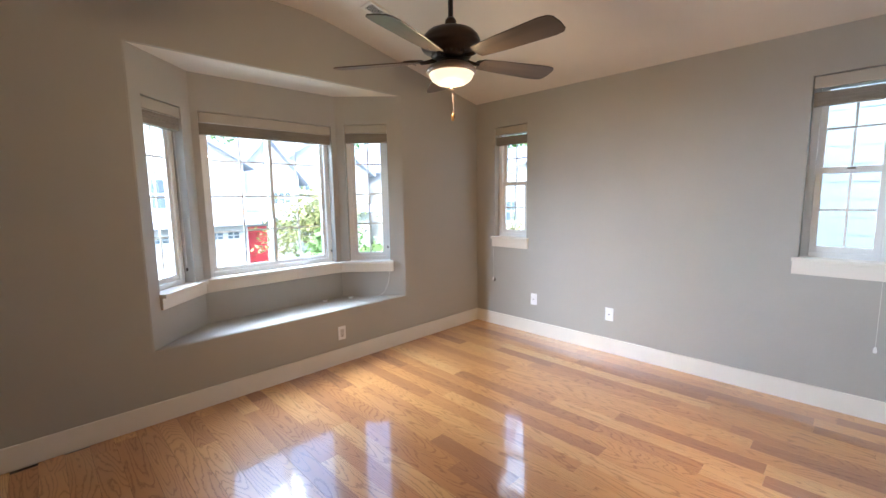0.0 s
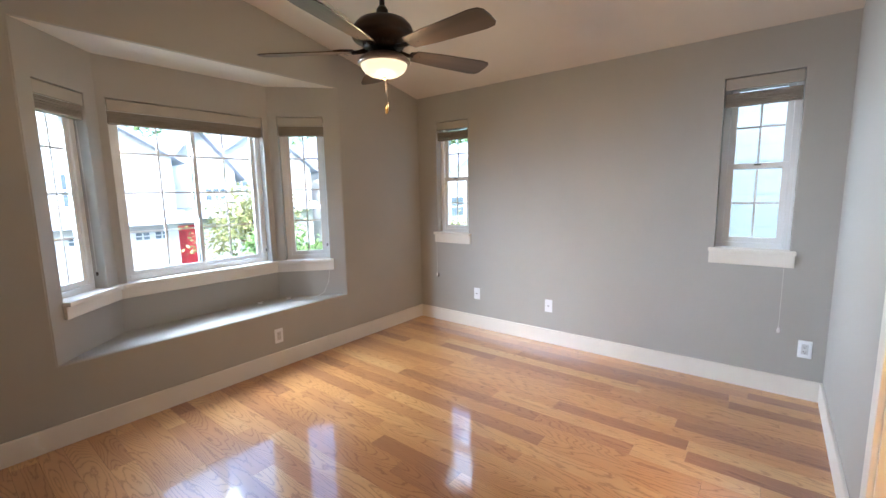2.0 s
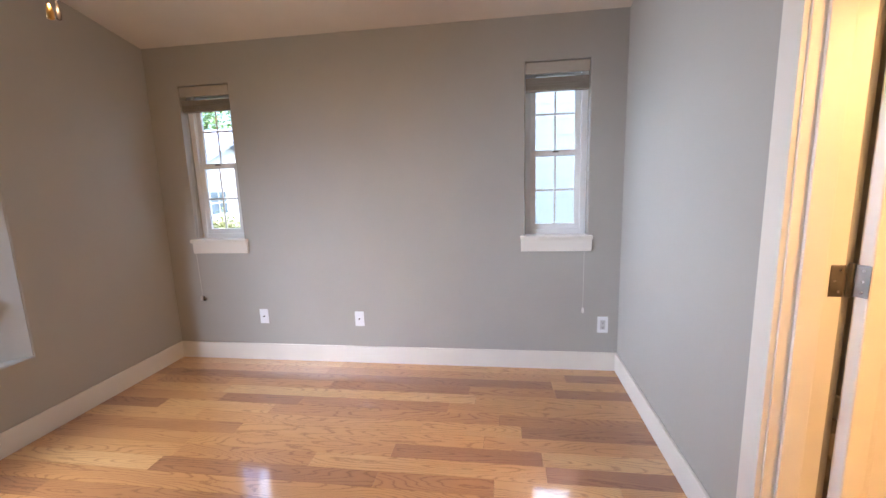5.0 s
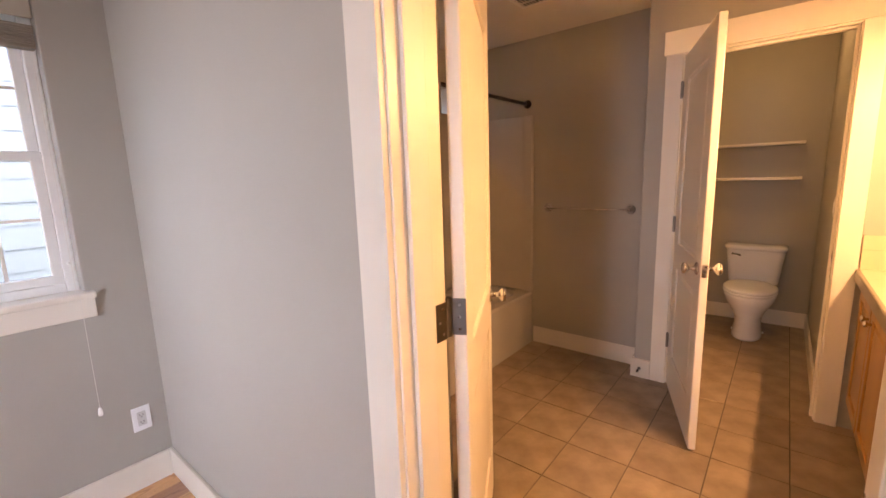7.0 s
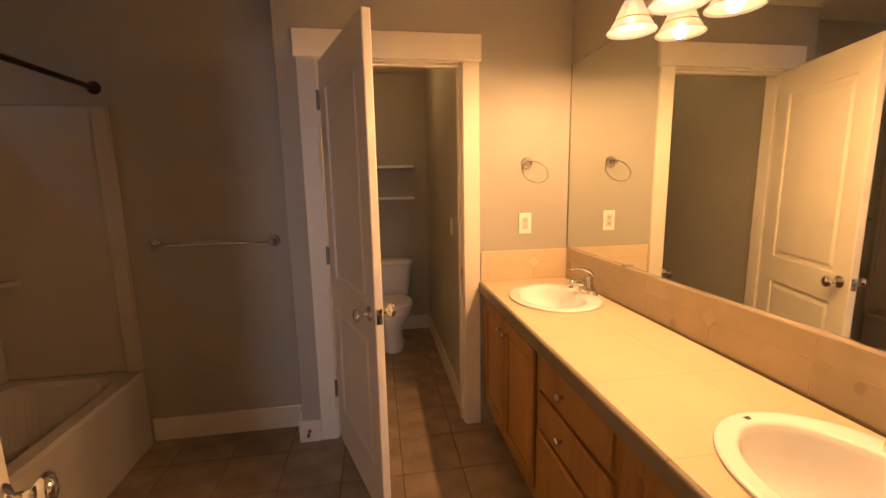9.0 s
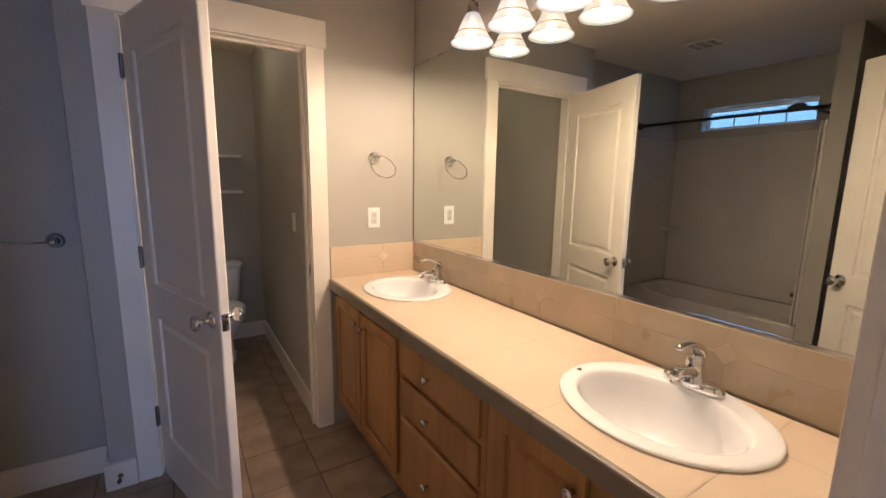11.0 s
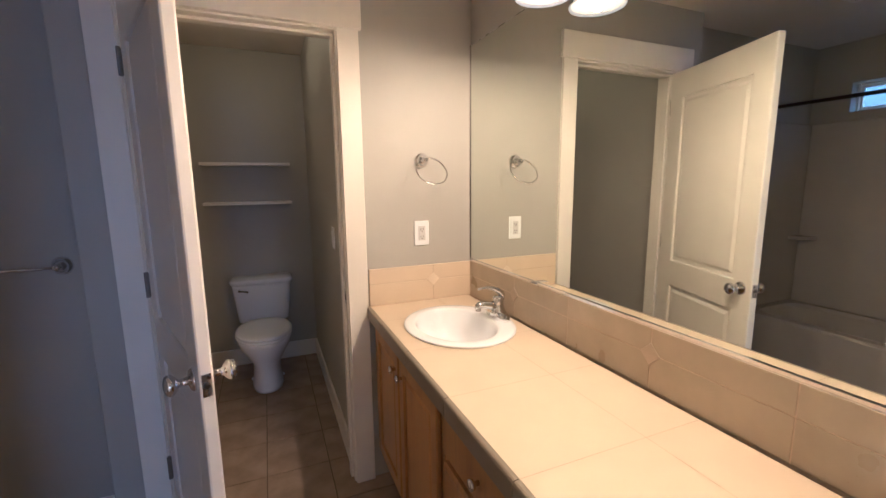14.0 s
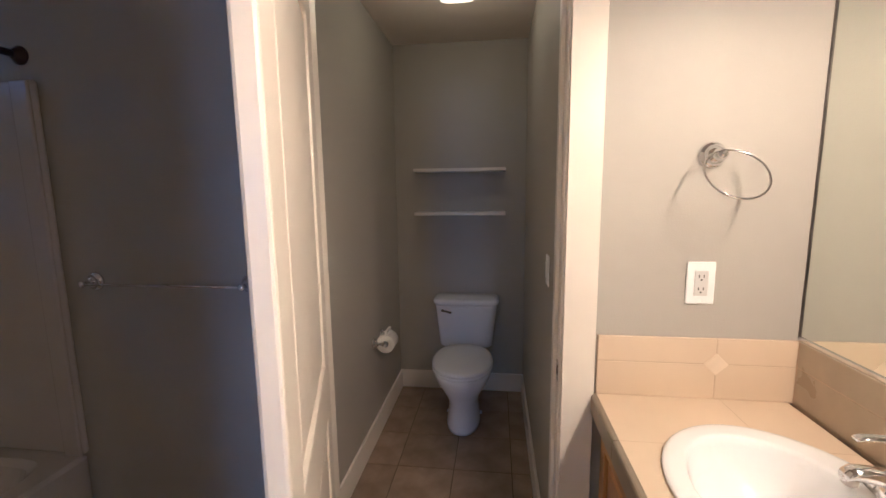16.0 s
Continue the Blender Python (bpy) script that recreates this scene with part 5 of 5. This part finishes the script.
def far_window(parent, x, y, z, w, h, cols, rows):
    win = part("window", box(x - w / 2 - 0.08, x + w / 2 + 0.08, y - 0.06, y - 0.001, z - 0.08, z + h + 0.08), VINYL, parent)
    for i in range(cols):
        for k in range(rows):
            cw, ch = w / cols, h / rows
            part("pane", box(x - w / 2 + cw * i + 0.03, x - w / 2 + cw * (i + 1) - 0.03, y - 0.07, y - 0.0605, z + ch * k + 0.03, z + ch * (k + 1) - 0.03), DARKGLASS, win)


def house(x0, x1, y, depth, eave, ridge, side, label, windows, garage=None, door=None, skirt=None):
    h = thing("house", pose(0, 0, 0), label, "house", "houses across the street")
    part("wall", box(x0, x1, y, y + depth, GROUND, eave), side, h)
    mid = (x0 + x1) / 2
    part("gable_wall", loft([[(x0, q, eave), (x1, q, eave), (mid, q, ridge)] for q in (y, y + 0.2)]), side, h)
    part("roof", gable(x0, x1, y, y + depth, eave, ridge), ROOF, h, "slate-coloured shingle roof")
    for w in windows:
        far_window(h, w[0], y, *w[1:])
    if skirt:
        part("roof_skirt", loft([[(x0 - 0.3, y - 1.0, skirt), (x0 - 0.3, y, skirt + 0.5), (x0 - 0.3, y, skirt - 0.05)], [(x1 + 0.3, y - 1.0, skirt), (x1 + 0.3, y, skirt + 0.5), (x1 + 0.3, y, skirt - 0.05)]]), ROOF, h)
    if garage:
        gx, gw = garage
        g = part("garage_door", box(gx - gw / 2, gx + gw / 2, y - 0.05, y - 0.001, GROUND, GROUND + 2.15), SIDE_WHITE, h)
        for k in range(1, 4):
            part("panel_joint", box(gx - gw / 2, gx + gw / 2, y - 0.055, y - 0.0505, GROUND + 0.54 * k - 0.012, GROUND + 0.54 * k + 0.012), CONCRETE, g)
        for i in range(5):
            px = gx - gw / 2 + gw * (i + 0.5) / 5
            for dx in (-0.13, 0.13):
                for dz in (0.0, 0.16):
                    part("pane", box(px + dx - 0.10, px + dx + 0.10, y - 0.06, y - 0.0505, GROUND + 1.72 + dz, GROUND + 1.84 + dz), DARKGLASS, g)
    if door:
        d = part("door", box(door - 0.48, door + 0.48, y - 0.05, y - 0.001, GROUND, GROUND + 2.1), RED, h, "red front door")
        part("knob", lathe([(0.03, 0), (0.04, 0.03), (0.02, 0.05)], 10, m=pose(door + 0.36, y - 0.05, GROUND + 1.0, 90)), BRASS, d)
    return h


house(-2.0, 6.9, 20.0, 9.0, 3.0, 5.6, SIDE_WHITE, "white two-storey house with a slate roof and garage", [(1.2, 1.0, 1.5, 1.3, 2, 2), (4.0, 1.1, 1.4, 1.2, 2, 2)], (4.9, 3.4), None, 0.35)
house(6.9, 10.2, 21.5, 7.5, 2.6, 4.5, SIDE_WHITE, "white house wing with a red front door", [(9.2, 1.2, 1.0, 0.6, 3, 2)], None, 7.85, 0.4)
house(10.2, 17.0, 25.0, 9.0, 3.2, 5.6, SIDE_WHITE, "white house with dark windows behind the trees", [(11.8, 1.6, 1.6, 0.7, 4, 2), (14.8, 0.9, 1.5, 1.7, 3, 3)], None, None, 0.5)
house(18.0, 27.0, 24.0, 9.0, 3.4, 6.2, SIDE_WHITE, "white house with a gable and a grid window", [(19.6, 0.6, 1.6, 2.0, 3, 3), (24.0, 0.6, 1.6, 1.8, 3, 3)], (23.0, 3.6), None, None)
house(-15.0, -4.0, 21.0, 9.0, 3.2, 6.0, SIDE_WHITE, "white house with a slate roof", [(-12.0, 0.9, 1.4, 1.4, 2, 2), (-7.0, 0.9, 1.4, 1.4, 2, 2)], (-9.0, 4.0), None, 0.3)
house(28.0, 38.0, 16.0, 9.0, 3.2, 5.8, SIDE_WHITE, "white house with a slate roof", [(30.0, 0.8, 1.5, 1.5, 2, 2), (35.0, 0.8, 1.5, 1.5, 2, 2)], None, None, None)

house(20.4, 26.6, 16.5, 6.5, 2.3, 3.7, SIDE_WHITE, "low white house with a shallow slate gable", [(22.2, -0.2, 1.4, 1.3, 2, 2), (24.8, -0.2, 1.4, 1.3, 2, 2)], None, None, None)

# neighbour's wall beyond the east windows
near = thing("neighbour_house", None, "pale blue lap-sided house close to the windows", "house")
part("wall", box(5.75, 12.0, -9.0, 1.55, GROUND, 5.4), SIDE_BLUE, near)
part("roof", loft([[(x, y, z) for x, z in ((5.3, 5.3), (8.9, 7.2), (12.5, 5.3), (12.5, 5.45), (8.9, 7.4), (5.3, 5.45))] for y in (-9.4, 1.9)]), ROOF, near)
part("corner_board", box(5.70, 5.75, 1.44, 1.56, GROUND, 5.3), VINYL, near)
zb = GROUND + 0.1
lap = [(5.749, 0.0), (5.737, 0.0), (5.742, 0.185), (5.749, 0.185)]
lap_bm = loft([[(x, y, z) for x, z in lap] for y in (-9.0, 1.44)])
first = part("siding_board", lap_bm, SIDE_BLUE, near)
first.location = (0, 0, zb)
for i in range(1, 41):
    b = new("siding_board", first.data)
    b.parent, b.location = near, (0, 0, zb + 0.178 * i)

# fence and shrubs beyond the bay
for i in range(34):
    if i == 0:
        fence = thing("fence", None, "grey board fence beside the lawn", "fence")
        board = part("board", box(-0.07, 0.07, -0.012, 0.012, GROUND, GROUND + 1.7, 0.004), CONCRETE, fence)
        board.location = (-6.0, 8.5, 0)
        for z in (0.4, 1.3):
            part("rail", box(-6.1, 0.0, 8.512, 8.55, GROUND + z, GROUND + z + 0.09), CONCRETE, fence)
    else:
        b = new("board", board.data)
        b.parent, b.location = fence, (-6.0 + 0.175 * i, 8.5, 0)


def tree(x, y, height, spread, mat, label, n=900, seed=1, low=0.35, size=1.0):
    rnd = random.Random(seed)
    t = thing("tree", pose(x, y, GROUND), label, "tree")
    trunk = bmesh.new()
    tube([(0, 0, 0), (0.05, 0.02, height * 0.3), (-0.03, 0.05, height * 0.6), (0.02, 0, height * 0.85)], [0.14, 0.10, 0.06, 0.02], 8, trunk)
    ends = []
    for i in range(9):
        a, z = i * 2.4, height * (low + 0.06 * i)
        e = (spread * 0.75 * math.cos(a), spread * 0.75 * math.sin(a), z + height * 0.18)
        tube([(0, 0, z), (e[0] * 0.5, e[1] * 0.5, z + height * 0.07), e], [0.05, 0.03, 0.012], 6, trunk)
        ends.append(e)
    part("trunk", trunk, BARK, t)
    bm = bmesh.new()
    for i in range(n):
        e = ends[i % 9] if i % 3 else (0, 0, height * 0.8)
        p = Vector((e[0] + rnd.gauss(0, spread * 0.28), e[1] + rnd.gauss(0, spread * 0.28), e[2] + rnd.gauss(0, height * 0.10)))
        q = Euler((rnd.uniform(-1, 1), rnd.uniform(-1, 1), rnd.uniform(0, 6.3))).to_matrix()
        s = rnd.uniform(0.05, 0.10) * size
        vs = [bm.verts.new(p + q @ Vector(c) * s) for c in ((-1, 0, 0), (-0.2, -0.5, 0.12), (1, 0, 0), (-0.2, 0.5, 0.12))]
        bm.faces.new(vs)
    part("crown", bm, mat, t)


tree(6.6, 13.0, 3.4, 1.3, LEAF_PALE, "small tree with pale yellow-green leaves", 3600, 3, 0.3)
tree(5.6, 10.2, 2.6, 0.9, LEAF, "green leafy shrub tree before the house", 3200, 5, 0.2)
tree(7.2, 8.9, 2.9, 0.8, LEAF, "dense green shrub by the street", 3800, 7, 0.15)
tree(11.5, 13.0, 3.2, 1.2, LEAF_PALE, "small tree with pale yellow-green leaves", 3000, 9, 0.25)
tree(-2.5, 9.5, 3.0, 1.1, LEAF, "green leafy tree near the fence", 2600, 11, 0.3)
tree(12.4, 9.3, 2.3, 0.9, LEAF_PALE, "low shrub with pale yellow-green leaves", 2600, 14, 0.2)
tree(17.0, 16.0, 4.0, 1.5, LEAF_PALE, "small tree with pale yellow-green leaves", 2600, 12, 0.3)
for i, (bx, by, bh) in enumerate(((2.0, 42.0, 13.0), (9.0, 45.0, 15.0), (16.0, 43.0, 14.0), (24.0, 42.0, 13.0), (32.0, 36.0, 13.0), (38.0, 29.5, 11.0), (-8.0, 44.0, 14.0))):
    tree(bx, by, bh, 4.2, LEAF, "tall green tree behind the houses", 2600, 20 + i, 0.3, 3.0)


# ---- floorboards and tiles ----
floor = tagged(new("floor"), "glossy oak strip floor with strong grain", "floor", kind="structure")
rnd = random.Random(4)
boards = {}
BW = 0.107


def board_mesh(length):
    key = round(length, 2)
    if key not in boards:
        bm = box(-BW / 2 + 0.0004, BW / 2 - 0.0004, 0.0004, key - 0.0004, -0.012, 0.0)
        me = bpy.data.meshes.new("plank")
        bm.to_mesh(me)
        bm.free()
        me.materials.append(OAK)
        boards[key] = me
    return boards[key]


x, row = E_X - BW / 2, 0
while x > W_X - BW / 2:
    y = S_Y - round(rnd.uniform(0.05, 0.9), 2)
    while y < N_Y:
        length = rnd.choice((0.55, 0.75, 0.95, 1.15, 1.4, 1.7))
        y0, y1 = max(y, S_Y), min(y + length, N_Y)
        if y1 - y0 > 0.08:
            p = new("plank", board_mesh(round(y1 - y0, 2)))
            p.parent, p.location = floor, (x, y0, 0)
        y += length
    x -= BW
# threshold in the doorway
tagged(part("threshold", box(1.110, 1.814, BATH_N - 0.004, S_Y - 0.0005, -0.012, 0.004, 0.003), OAK), "oak threshold in the bathroom doorway", "threshold", kind="structure")

P = 0.2985
tb = box(-P / 2 + 0.0025, P / 2 - 0.0025, -P / 2 + 0.0025, P / 2 - 0.0025, -0.006, 0.0005, 0.0012, seg=1)
tile_me = bpy.data.meshes.new("tile")
tb.to_mesh(tile_me)
tb.free()
tile_me.materials.append(TILE)
cut = {}
i0, j0 = 2.005, -1.57
for i in range(-6, 7):
    for j in range(-10, 6):
        cx, cy = i0 + P * (i + 0.5), j0 + P * (j + 0.5)
        ax, bx, ay, by = cx - P / 2, cx + P / 2, cy - P / 2, cy + P / 2
        if by > BATH_N - 0.004:
            by = BATH_N - 0.004
        x_lo, x_hi = (WC_W, WC_E) if cy < -2.70 else (VAN_X, TUB_X + 0.01)
        ax, bx, ay = max(ax, x_lo), min(bx, x_hi), max(ay, BACK_Y)
        if bx - ax < 0.02 or by - ay < 0.02:
            continue
        if bx - ax > P - 0.001 and by - ay > P - 0.001:
            o = new("tile", tile_me)
            o.location = (cx, cy, 0)
        else:
            o = part("tile", box(-(bx - ax) / 2 + 0.0025, (bx - ax) / 2 - 0.0025, -(by - ay) / 2 + 0.0025, (by - ay) / 2 - 0.0025, -0.006, 0.0005, 0.0012, seg=1), TILE)
            o.location = ((ax + bx) / 2, (ay + by) / 2, 0)
        o.parent = bath_base
